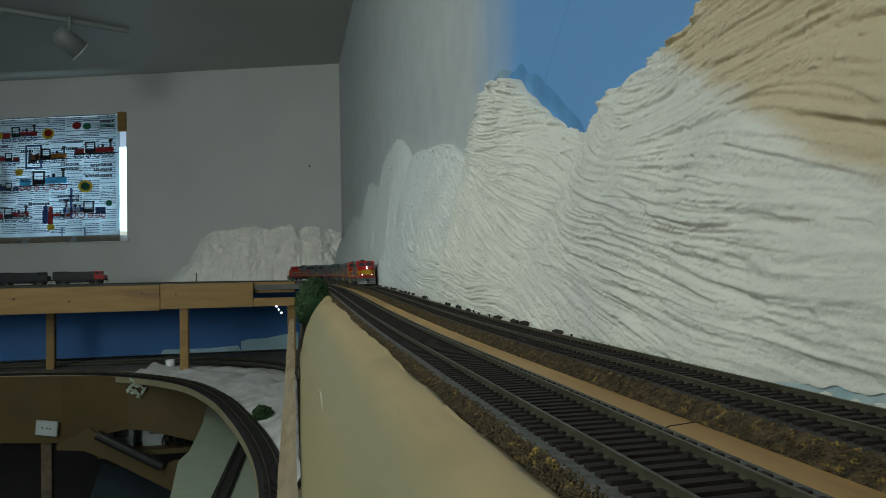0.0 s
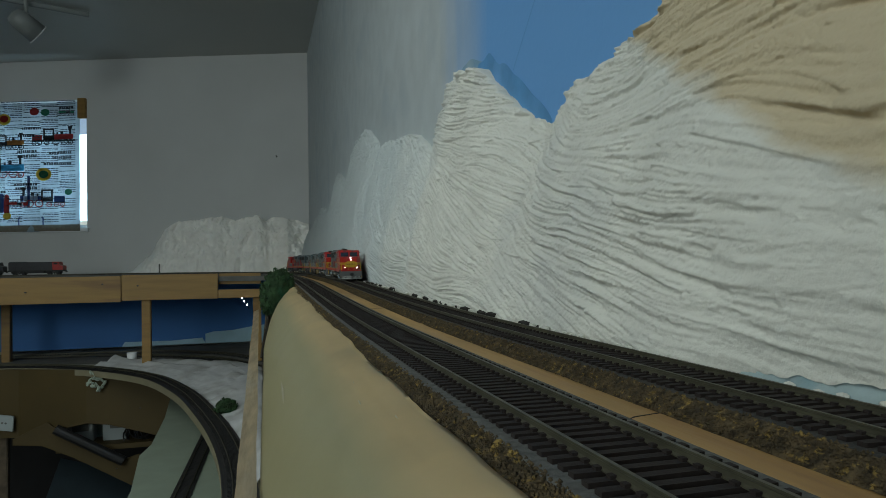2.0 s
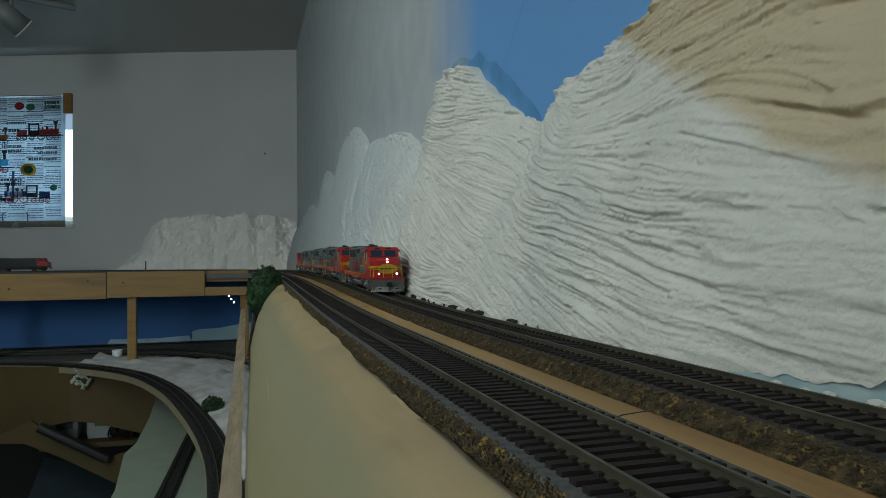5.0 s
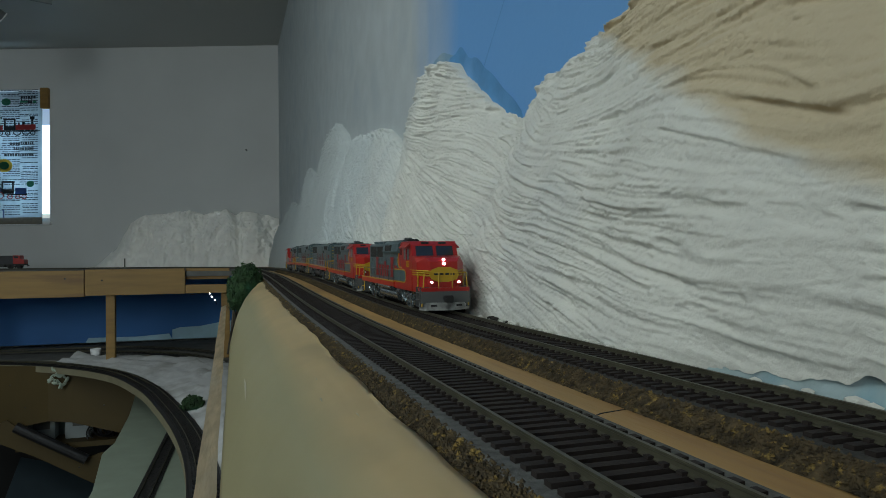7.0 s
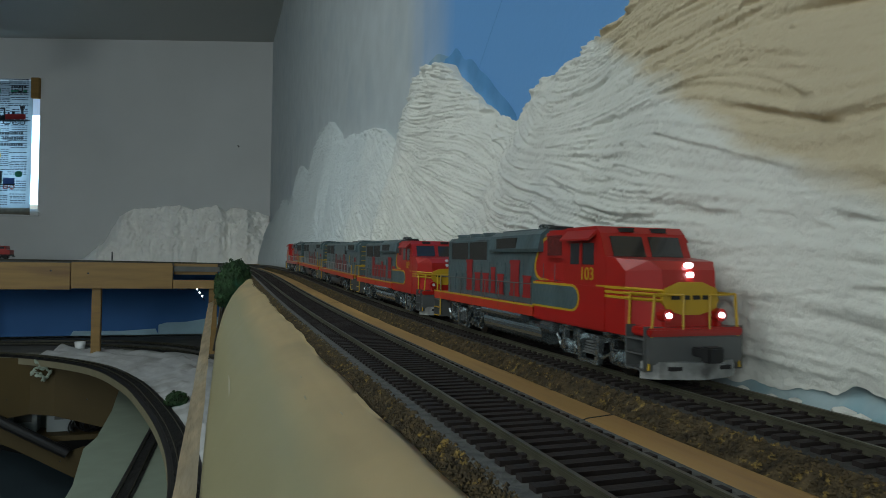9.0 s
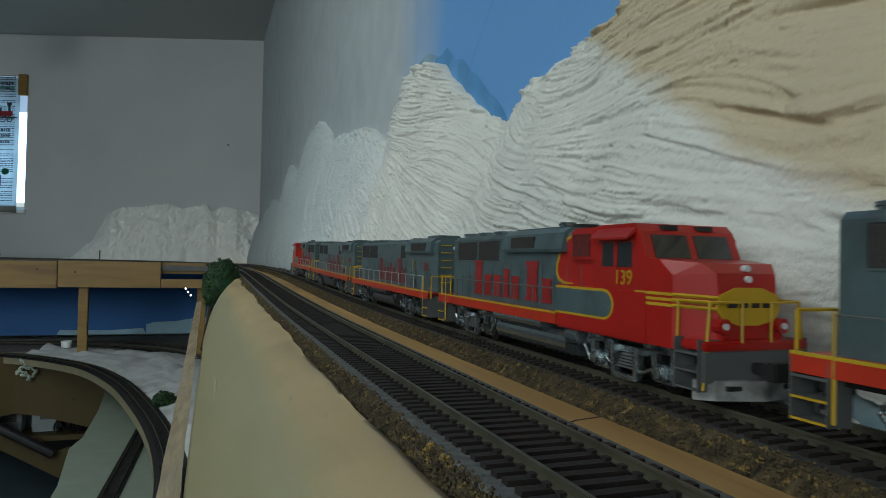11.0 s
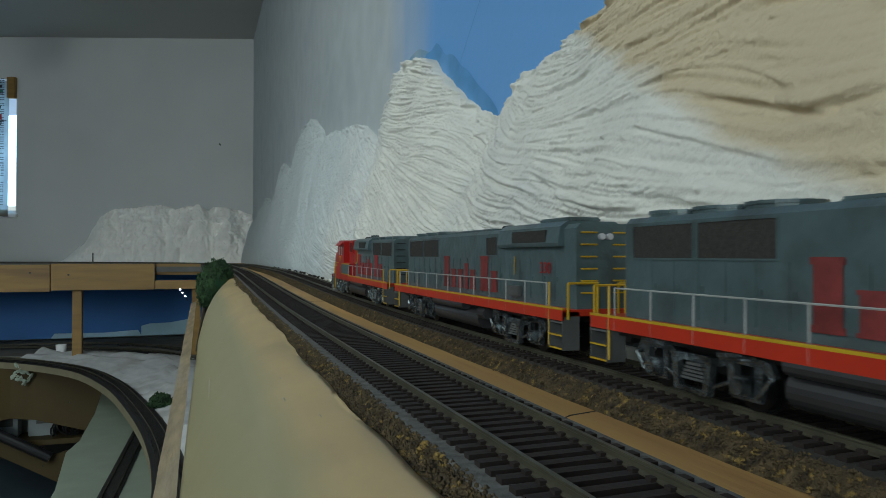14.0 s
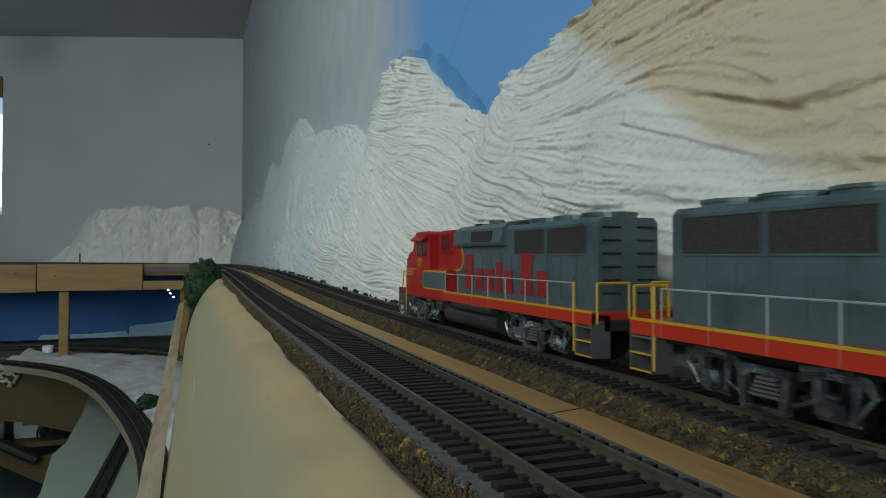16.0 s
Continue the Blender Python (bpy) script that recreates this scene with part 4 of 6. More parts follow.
        part("wheelset", bm, T["steel"], t)


def steps(parent, y, sx, edge):
    bm = bmesh.new()
    x0, x1 = sorted((sx * 0.0105, sx * 0.0168))
    box(bm, x0, x1, y - 0.0045, y - 0.0041, 0.004, 0.0165)
    box(bm, x0, x1, y + 0.0041, y + 0.0045, 0.004, 0.0165)
    for z in (0.0045, 0.0088, 0.013):
        box(bm, x0, x1, y - 0.0042, y + 0.0042, z - 0.0003, z + 0.0003)
    s = part("step_well", bm, T["stepgrey"], parent, "grey boarding steps")
    for z in (0.0045, 0.0088):
        part("step_edge", boxed(min(sx * 0.0165, sx * 0.0170), max(sx * 0.0165, sx * 0.0170), y - 0.0042, y + 0.0042, z - 0.0002, z + 0.0003), T[edge], s)


def end_rails(parent, y, sgn, mat="yellow"):
    """The yellow rails, drop chains and coupler at one end of a unit."""
    for sx in (-1, 1):
        part("end_rail", rod(rod(rod(bmesh.new(), (sx * 0.0165, y - sgn * 0.010, 0.0260), (sx * 0.0165, y - sgn * 0.010, 0.005), 0.00042, 5), (sx * 0.015, y, 0.014), (sx * 0.015, y, 0.0258), 0.00042, 5),
                                 (sx * 0.015, y, 0.0258), (sx * 0.004, y + sgn * 0.0004, 0.0258), 0.00042, 5), T[mat], parent)
        part("end_post", rod(bmesh.new(), (sx * 0.004, y, 0.0155), (sx * 0.004, y, 0.0258), 0.00042, 5), T[mat], parent)
    part("coupler", box(boxed(-0.0016, 0.0016, min(y, y + sgn * 0.0090), max(y, y + sgn * 0.0090), 0.0078, 0.0105, bev=0.0004), -0.0026, 0.0026, min(y + sgn * 0.0068, y + sgn * 0.0094), max(y + sgn * 0.0068, y + sgn * 0.0094), 0.0072, 0.0112, bev=0.0005), T["under"], parent, "black knuckle coupler")
    part("air_hose", rod(bmesh.new(), (0.005, y + sgn * 0.001, 0.012), (0.006, y + sgn * 0.002, 0.005), 0.0006, 6), T["under"], parent)


def common(u, tank, truck_mat):
    """Frame, tank, trucks, sills, steps shared by all units."""
    part("underframe", boxed(-0.0125, 0.0125, -0.100, 0.0905, 0.0118, 0.0150), T["under"], u, "black underframe")
    bm = bmesh.new()
    ring = [(0.0108 + 0.0042 * math.cos(a), 0.0076 + 0.0042 * math.sin(a)) for a in [math.radians(80 - 17 * k) for k in range(11)]]
    prism(bm, [(x, z) for x, z in ring] + [(-x, z) for x, z in ring[::-1]], -0.031, 0.026, "y")
    part("fuel_tank", bm, T[tank], u, "rounded fuel tank")
    for sx in (-1, 1):
        part("air_reservoir", rod(bmesh.new(), (sx * 0.0148, -0.030, 0.0128), (sx * 0.0148, 0.012, 0.0128), 0.0022, 12), T[tank], u)
        part("filter_drum", rod(bmesh.new(), (sx * 0.0135, 0.0265, 0.0105), (sx * 0.0135, 0.034, 0.0105), 0.0026, 10), T[tank], u)
    for y in (-0.0595, 0.0595):
        truck(u, y, truck_mat)


def grille_panel(u, y0, y1, z0, z1, x):
    for sx in (-1, 1):
        p = part("grille", boxed(min(sx * (x - 0.0008), sx * (x + 0.0001)), max(sx * (x - 0.0008), sx * (x + 0.0001)), y0, y1, z0, z1), T["grille"], u, "dark louvred grille")
        bm = bmesh.new()
        f = 0.0005
        for a, b, c, d in ((y0 - f, y1 + f, z0 - f, z0), (y0 - f, y1 + f, z1, z1 + f), (y0 - f, y0, z0, z1), (y1, y1 + f, z0, z1)):
            box(bm, min(sx * x, sx * (x + 0.0003)), max(sx * x, sx * (x + 0.0003)), a, b, c, d)
        part("grille_frame", bm, T["silver"], p)


def roof_fans(u, ys, z, r=0.0086):
    for y in ys:
        f = part("radiator_fan", rod(rod(bmesh.new(), (0, y, z - 0.0006), (0, y, z + 0.0018), r, 24), (0, y, z + 0.0010), (0, y, z + 0.0018), r * 1.04, 24), T["silver"], u, "round roof fan")
        bm = bmesh.new()
        rod(bm, (0, y, z + 0.0018), (0, y, z + 0.0022), r * 0.35, 10)
        for k in range(6):
            a = k * math.pi / 6
            c, s = math.cos(a) * r * 0.9, math.sin(a) * r * 0.9
            rod(bm, (-c, y - s, z + 0.0019), (c, y + s, z + 0.0019), 0.00025, 4)
        part("fan_guard", bm, T["post"], f)


def grabs(u, y, sgn, mat, xs=-0.0062):
    """Ladder rungs up the end of a hood."""
    for k in range(6):
        z = 0.0225 + k * 0.0040
        part("grab_iron", rod(rod(rod(bmesh.new(), (xs - 0.0028, y + sgn * 0.0009, z), (xs + 0.0028, y + sgn * 0.0009, z), 0.0003, 5),
                                  (xs - 0.0028, y, z), (xs - 0.0028, y + sgn * 0.0009, z), 0.0003, 4), (xs + 0.0028, y, z), (xs + 0.0028, y + sgn * 0.0009, z), 0.0003, 4), T[mat], u)


HOOD_W, HOOD_T, SILL = 0.0108, 0.0455, 0.0172


def hood(u, y0, y1):
    bm = bmesh.new()
    prism(bm, [(-HOOD_W, SILL), (HOOD_W, SILL), (HOOD_W, HOOD_T - 0.0016), (HOOD_W - 0.0016, HOOD_T), (-HOOD_W + 0.0016, HOOD_T), (-HOOD_W, HOOD_T - 0.0016)], y0, y1, "y")
    h = part("long_hood", bm, T["silver"], u, "weathered grey hood")
    # door seams, latches and hinges along the hood
    bm = bmesh.new()
    y = y0 + 0.012
    while y < y1 - 0.006:
        for sx in (-1, 1):
            box(bm, min(sx * HOOD_W, sx * (HOOD_W + 0.00025)), max(sx * HOOD_W, sx * (HOOD_W + 0.00025)), y, y + 0.0003, 0.019, 0.0335)
            box(bm, min(sx * HOOD_W, sx * (HOOD_W + 0.0004)), max(sx * HOOD_W, sx * (HOOD_W + 0.0004)), y + 0.0014, y + 0.0020, 0.026, 0.0275)
        y += 0.0092
    tagged(part("door_seam", bm, T["silver"], h), kind="stuff")
    return h


def blister(u, y0, y1, dark0, dark1):
    bm = bmesh.new()
    prism(bm, [(-0.0128, 0.0380), (0.0128, 0.0380), (0.0132, 0.0392), (0.0122, 0.0448), (0.0095, 0.0467), (-0.0095, 0.0467), (-0.0122, 0.0448), (-0.0132, 0.0392)], y0, y1, "y")
    b = part("dynamic_brake_housing", bm, T["silver"], u, "grey flared housing with dark grilles")
    for sx in (-1, 1):
        part("housing_grille", boxed(min(sx * 0.0118, sx * 0.0133), max(sx * 0.0118, sx * 0.0133), dark0, dark1, 0.0395, 0.0438), T["grille"], b)


def sill(u, y0, y1):
    """The red side sill with the yellow line above it, and the walkway."""
    part("walkway", boxed(-0.0165, 0.0165, y0, y1, 0.0150, 0.0172), T["sillred"], u, "orange-red walkway sill")
    for sx in (-1, 1):
        part("sill_band", boxed(min(sx * 0.0160, sx * 0.0168), max(sx * 0.0160, sx * 0.0168), y0, y1, 0.0136, 0.0171), T["sillred"], u, "orange-red side band")
        part("yellow_line", boxed(min(sx * 0.0162, sx * 0.0169), max(sx * 0.0162, sx * 0.0169), y0, y1, 0.0171, 0.0178), T["yellow"], u, "thin yellow line")


def cab_unit(label, num, tank="tank", lit=False, rail="rail"):
    """A wide-nosed locomotive with red warbonnet front and grey hood. Front towards +y."""
    u = empty("diesel_locomotive")
    tagged(u, label, "locomotive", group="units of the train")
    common(u, tank, "truck")
    hood(u, -0.094, 0.0445)
    sill(u, -0.100, 0.022)
    blister(u, -0.031, 0.019, -0.022, -0.002)
    part("filter_box", boxed(-0.0124, 0.0124, 0.0235, 0.0395, 0.0345, 0.0458, bev=0.001), T["red"], u, "red filter housing behind the cab")
    for sx in (-1, 1):
        part("filter_grille", boxed(min(sx * 0.0118, sx * 0.0126), max(sx * 0.0118, sx * 0.0126), 0.0255, 0.0365, 0.0365, 0.0438), T["redgrille"], u, "dark red filter grille")
    grille_panel(u, -0.088, -0.0635, 0.0345, 0.0430, HOOD_W)
    grille_panel(u, -0.0615, -0.0385, 0.0345, 0.0430, HOOD_W)
    roof_fans(u, (-0.084, -0.066, -0.048), HOOD_T)
    part("exhaust_stack", boxed(-0.0045, 0.0045, 0.010, 0.016, 0.0462, 0.0482, bev=0.0006), T["under"], u)
    part("roof_hatch", boxed(-0.006, 0.006, -0.034, 0.006, 0.0462, 0.0476, bev=0.0008), T["silver"], u)
    # red side plates with the swept yellow border
    x = HOOD_W + 0.00012
    edge = [(0.0245, HOOD_T - 0.0015), (0.0195, 0.0425), (0.0150, 0.0385), (0.0124, 0.0340), (0.0122, 0.0308), (0.0138, 0.0286), (0.0172, 0.0274), (0.0235, 0.0271)]
    for sx in (-1, 1):
        part("red_side_panel", prism(bmesh.new(), edge + [(0.0445, 0.0271), (0.0445, HOOD_T - 0.0015)], sx * HOOD_W, sx * x), T["red"], u, "red warbonnet side panel")
        bm = bmesh.new()
        rows = [(y, z) for y, z in edge]
        for (ya, za), (yb, zb) in zip(rows, rows[1:]):
            n = Vector((zb - za, ya - yb)).normalized() * 0.0005
            prism(bm, [(ya - n.x, za - n.y), (yb - n.x, zb - n.y), (yb + n.x, zb + n.y), (ya + n.x, za + n.y)], sx * x, sx * (x + 0.00025))
        part("yellow_border", bm, T["yellow"], u, "swept yellow border")
    # the full-width base of the cab with the grey rounded panel
    part("cab_base", boxed(-0.0160, 0.0160, 0.021, 0.0712, 0.0128, 0.0272, bev=0.0005), T["red"], u, "red cab base")
    for sx in (-1, 1):
        arc = [(0.0503 + 0.0052 * math.cos(a), 0.0222 + 0.0046 * math.sin(a)) for a in [math.pi / 2 - k * math.pi / 8 for k in range(9)]]
        arc2 = [(0.0503 + 0.0044 * math.cos(a), 0.0222 + 0.0038 * math.sin(a)) for a in [math.pi / 2 - k * math.pi / 8 for k in range(9)]]
        part("yellow_outline", prism(bmesh.new(), [(0.021, 0.0268)] + arc + [(0.021, 0.0176)], sx * 0.0158, sx * 0.01613), T["yellow"], u, "rounded yellow outline")
        part("grey_panel", prism(bmesh.new(), [(0.021, 0.0260)] + arc2 + [(0.021, 0.0184)], sx * 0.0158, sx * 0.01628), T["silver"], u, "grey rounded panel")
    # cab
    cab = part("cab", prism(bmesh.new(), [(0.0440, 0.0265), (0.0712, 0.0265), (0.0712, 0.0350), (0.0675, 0.0436), (0.0650, 0.0458), (0.0460, 0.0458), (0.0440, 0.0442)], -0.0158, 0.0158), T["red"], u, "red wide cab")
    for sx in (-1, 1):
        for y0, y1 in ((0.0490, 0.0555), (0.0570, 0.0640)):
            part("side_window", boxed(min(sx * 0.0150, sx * 0.01595), max(sx * 0.0150, sx * 0.01595), y0, y1, 0.0335, 0.0405), T["glass"], cab, "dark side window")
        part("window_frame", boxed(min(sx * 0.0155, sx * 0.0163), max(sx * 0.0155, sx * 0.0163), 0.0556, 0.0569, 0.0330, 0.0409), T["red"], cab)
        part("sunshade", prism(bmesh.new(), [(sx * 0.0157, 0.0448), (sx * 0.0157, 0.0434), (sx * 0.0188, 0.0412), (sx * 0.0188, 0.0418)], 0.0465, 0.0655, "y"), T["red"], cab, "red sunshade over the cab window")
        # windshields on the raked front
        o = part("windshield", boxed(min(sx * 0.0012, sx * 0.0128), max(sx * 0.0012, sx * 0.0128), -0.0002, 0.0003, 0.0012, 0.0082), T["glass"], cab, "dark raked windshield")
        o.matrix_basis = Matrix.Translation((0, 0.0712, 0.0350)) @ Matrix.Rotation(math.atan2(0.0037, 0.0086), 4, "X")
        part("number_board", boxed(min(sx * 0.0035, sx * 0.0085), max(sx * 0.0035, sx * 0.0085), 0.0655, 0.0676, 0.0440, 0.0454), T["under"], cab)
    # nose: full width, narrowing to a blunt front
    bm = bmesh.new()
    prof = [(0.0708, 0.0130), (0.0708, 0.0362), (0.0760, 0.0358), (0.0866, 0.0350), (0.0898, 0.0325), (0.0906, 0.0260), (0.0906, 0.0130)]
    half = {0.0708: 0.0157, 0.0760: 0.0157, 0.0866: 0.0112, 0.0898: 0.0092, 0.0906: 0.0089}
    lo = [bm.verts.new((-half[y], y, z)) for y, z in prof]
    hi = [bm.verts.new((half[y], y, z)) for y, z in prof]
    mid = [[bm.verts.new((sx * 0.0157, 0.0815, z)) for z in (0.0318, 0.0130)] for sx in (-1, 1)]
    for side, (m0, m1), in ((lo, mid[0]), (hi, mid[1])):
        bm.faces.new((side[0], side[1], side[2], m0, m1))
        bm.faces.new((m0, side[2], side[3]))
        bm.faces.new((m1, m0, side[3], side[4], side[5], side[6]))
    for i in range(6):
        bm.faces.new((lo[i], lo[i + 1], hi[i + 1], hi[i]))
    bm.faces.new((lo[0], mid[0][1], lo[6], hi[6], mid[1][1], hi[0]))
    nose = part("nose", bm, T["red"], u, "blunt red nose")
    for sx in (-1, 1):
        for z in (0.0240, 0.0254, 0.0268):
            part("nose_stripe", boxed(min(sx * 0.0155, sx * 0.0159), max(sx * 0.0155, sx * 0.0159), 0.0655, 0.0818, z - 0.0004, z + 0.0004), T["yellow"], nose)
            p = part("nose_stripe", rod(bmesh.new(), (sx * 0.0158, 0.0816, z), (sx * 0.0092, 0.0905, z - 0.0004), 0.0005, 4), T["yellow"], nose)
    part("nose_emblem", prism(bmesh.new(), [(-0.0082, 0.0210), (-0.0098, 0.0238), (-0.0088, 0.0272), (-0.004, 0.0290), (0.004, 0.0290), (0.0088, 0.0272), (0.0098, 0.0238), (0.0082, 0.0210), (0.003, 0.0196), (-0.003, 0.0196)], 0.0900, 0.0910, "y"), T["yellow"], nose, "yellow emblem plate")
    for x0, x1, z in ((-0.0068, -0.0040, 0.0246), (-0.0030, -0.0006, 0.0246), (0.0006, 0.0030, 0.0246), (0.0040, 0.0068, 0.0246)):
        part("emblem_bar", boxed(x0, x1, 0.0907, 0.0913, z - 0.0006, z + 0.0006), T["under"], nose)
    light = "lamp" if lit else "lens"
    for x, y, z, r in ((0, 0.0897, 0.0338, 0.00085), (0, 0.0902, 0.0311, 0.00085)):
        part("headlight", rod(bmesh.new(), (x, y - 0.001, z), (x, y + 0.0008, z), r, 14), T[light], nose, "round headlight")
    for sx in (-1, 1):
        d = part("ditch_light_housing", rod(bmesh.new(), (sx * 0.0090, 0.0898, 0.0196), (sx * 0.0090, 0.0930, 0.0196), 0.0019, 12), T["red"], u)
        part("ditch_light", rod(bmesh.new(), (sx * 0.0090, 0.0929, 0.0196), (sx * 0.0090, 0.0934, 0.0196), 0.00085, 12), T[light], d, "round ditch light")
        part("ditch_bracket", boxed(sx * 0.0090 - 0.0006, sx * 0.0090 + 0.0006, 0.0905, 0.0920, 0.0158, 0.0182), T["red"], d)
    # porch, pilot and plow
    part("porch", boxed(-0.0160, 0.0160, 0.0850, 0.0940, 0.0138, 0.0162, bev=0.0005), T["red"], u, "red front porch")
    part("pilot", boxed(-0.0160, 0.0160, 0.0912, 0.0936, 0.0060, 0.0139, bev=0.0004), T["pilot"], u, "grey front pilot")
    pl = bmesh.new()
    prism(pl, [(-0.0165, 0.0905), (-0.0125, 0.0938), (-0.006, 0.0958), (0, 0.0972), (0.006, 0.0958), (0.0125, 0.0938), (0.0165, 0.0905), (0.0150, 0.0895), (0, 0.0950), (-0.0150, 0.0895)], 0.0020, 0.0068, "z")
    part("plow", pl, T["plow"], u, "grey wedge snow plow")
    for sx in (-1, 1):
        part("plow_slot", boxed(sx * 0.008 - 0.0022, sx * 0.008 + 0.0022, 0.0935, 0.0957, 0.0045, 0.0056), T["under"], u)
        steps(u, 0.0882, sx, "stepgrey")
        steps(u, -0.0955, sx, "yellow")
        for y, top in ((0.0930, 0.0256), (0.0832, 0.0256)):
            part("porch_rail", rod(bmesh.new(), (sx * 0.0155, y, 0.0045), (sx * 0.0138 if y > 0.09 else sx * 0.0152, y, top), 0.0004, 5), T["yellow"], u)
        part("porch_rail", rod(rod(bmesh.new(), (sx * 0.0138, 0.0930, 0.0256), (sx * 0.0045, 0.0935, 0.0254), 0.00034, 5), (sx * 0.0045, 0.0935, 0.0254), (sx * 0.0045, 0.0935, 0.0155), 0.00034, 5), T["yellow"], u)
        part("porch_rail", rod(bmesh.new(), (sx * 0.0152, 0.0832, 0.0256), (sx * 0.0138, 0.0930, 0.0256), 0.00034, 5), T["yellow"], u)
    part("coupler", box(boxed(-0.0016, 0.0016, 0.0930, 0.1000, 0.0082, 0.0108, bev=0.0004), -0.0026, 0.0026, 0.0985, 0.1020, 0.0072, 0.0116, bev=0.0005), T["under"], u, "black knuckle coupler")
    end_rails(u, -0.1000, -1, "yellow")
    grabs(u, -0.094, -1, "under" if tank == "darktank" else "yellow", xs=0.0062)
    grabs(u, -0.094, -1, "under" if tank == "darktank" else "yellow", xs=-0.0062)
    for sx in (-1, 1):
        handrail(u, [-0.0895 + 0.0157 * k for k in range(8)], sx * 0.0166, 0.0138, 0.0256, rail)
    lettering(u, HOOD_W + 0.0003, -0.0660, 0.0765, 0.0195)
    number(u, num, 0.0600, 0.0285, 0.0160, 0.0060, "yellow", "yellow road number")
    part("horn", boxed(-0.003, 0.003, -0.002, 0.0025, 0.0475, 0.0495, bev=0.0005), T["truck"], u)
    return u


def booster_unit(label, num):
    """A cabless grey unit with orange-red sills."""
    u = empty("diesel_booster")
    tagged(u, label, "locomotive", group="units of the train")
    common(u, "darktank", "darktruck")
    hood(u, -0.092, 0.100)
    sill(u, -0.1015, 0.1015)
    blister(u, 0.042, 0.092, 0.056, 0.083)
    grille_panel(u, -0.088, -0.0635, 0.0342, 0.0430, HOOD_W)
    grille_panel(u, -0.0615, -0.0370, 0.0342, 0.0430, HOOD_W)
    grille_panel(u, 0.0255, 0.0370, 0.0350, 0.0425, HOOD_W)
    roof_fans(u, (-0.081, -0.063, -0.045), HOOD_T)
    part("roof_hatch", boxed(-0.0075, 0.0075, -0.025, 0.024, HOOD_T - 0.0004, HOOD_T + 0.0011, bev=0.0006), T["silver"], u)
    part("roof_vent", boxed(-0.0065, 0.0065, 0.066, 0.088, 0.0465, 0.0484, bev=0.0006), T["silver"], u)
    part("exhaust_stack", boxed(-0.004, 0.004, 0.026, 0.032, HOOD_T - 0.0004, HOOD_T + 0.0022, bev=0.0005), T["under"], u)
    part("hood_end_lamp", rod(rod(bmesh.new(), (-0.0015, 0.0995, 0.0412), (-0.0015, 0.1013, 0.0412), 0.0011, 10), (0.0015, 0.0995, 0.0412), (0.0015, 0.1013, 0.0412), 0.0011, 10), T["lens"], u)
    for e, sgn in ((0.100, 1), (-0.092, -1)):
        for xs in (-0.0062, 0.0062):
            grabs(u, e, sgn, "yellow", xs)
        end_rails(u, sgn * 0.1020, sgn)
        for sx in (-1, 1):
            steps(u, sgn * 0.0970, sx, "yellow")
    for sx in (-1, 1):
        handrail(u, [-0.0890 + 0.0163 * k for k in range(12)], sx * 0.0166, 0.0138, 0.0256, "post")
        part("shutoff_box", boxed(min(sx * HOOD_W, sx * 0.0125), max(sx * HOOD_W, sx * 0.0125), 0.050, 0.060, 0.0190, 0.0232, bev=0.0004), T["pilot"], u)
        part("grab_pole", rod(bmesh.new(), (sx * 0.0115, 0.0545, 0.0275), (sx * 0.0115, 0.0545, 0.0345), 0.0002, 5), T["yellow"], u)
    lettering(u, HOOD_W + 0.0003, -0.029, 0.068, 0.0195, "fadedletter")
    number(u, num, 0.0790, 0.0285, HOOD_W + 0.0003, 0.0058, "letter", "faded red road number")
    return u


UNITS = [
    cab_unit("red and grey wide-nosed diesel locomotive leading, headlights lit", "103", lit=True),
    cab_unit("red and grey wide-nosed diesel locomotive coupled behind the leader", "139"),
    booster_unit("grey cabless diesel unit with orange-red sill band and yellow rails", "325"),
    booster_unit("grey cabless diesel unit with yellow ladder and lettered sides", "330"),
    cab_unit("red and grey wide-nosed diesel locomotive facing backwards at the tail", "127", tank="darktank", rail="post"),
]


PITCH = 0.2196                          # from unit to unit over the couplers


def front_s(t):
    """Where the train's front coupler is along the track."""
    return 0.392 - 0.123 * (t - 7.0)


def motions():
    for n, u in enumerate(UNITS):
        rows = []
        for k in range(0, 33):
            t = k * 0.5
            s = front_s(t) + PITCH * (n + 0.5)
            p, a = on_track(s)
            q, b = on_track(s + 0.05)
            w, c = on_track(s - 0.05)
            rows.append((t, Matrix.Translation(p) @ Matrix.Rotation(a + (0 if n == 4 else math.pi), 4, "Z") @ Matrix.Rotation((1 if n == 4 else -1) * math.atan2(q.z - w.z, 0.1), 4, "X")))
        walk(u, rows)


# ---- window, curtain ----
def cloth_material():
    m = material("printed_cotton", (0.38, 0.46, 0.52), 0.9, grain=0.08, scale=60, second=(0.24, 0.29, 0.33), spots=0.18, spot_scale=7)
    return translucent(m, 0.55)


def translucent(m, share):
    nt = m.node_tree
    b = nt.nodes["Principled BSDF"]
    tr = nt.nodes.new("ShaderNodeBsdfTranslucent")
    mix = nt.nodes.new("ShaderNodeMixShader")
    mix.inputs[0].default_value = share
    if b.inputs["Base Color"].links:
        nt.links.new(b.inputs["Base Color"].links[0].from_socket, tr.inputs[0])
    else:
        tr.inputs[0].default_value = b.inputs["Base Color"].default_value
    nt.links.new(b.outputs[0], mix.inputs[1])
    nt.links.new(tr.outputs[0], mix.inputs[2])
    nt.links.new(mix.outputs[0], nt.nodes["Material Output"].inputs[0])
    return m


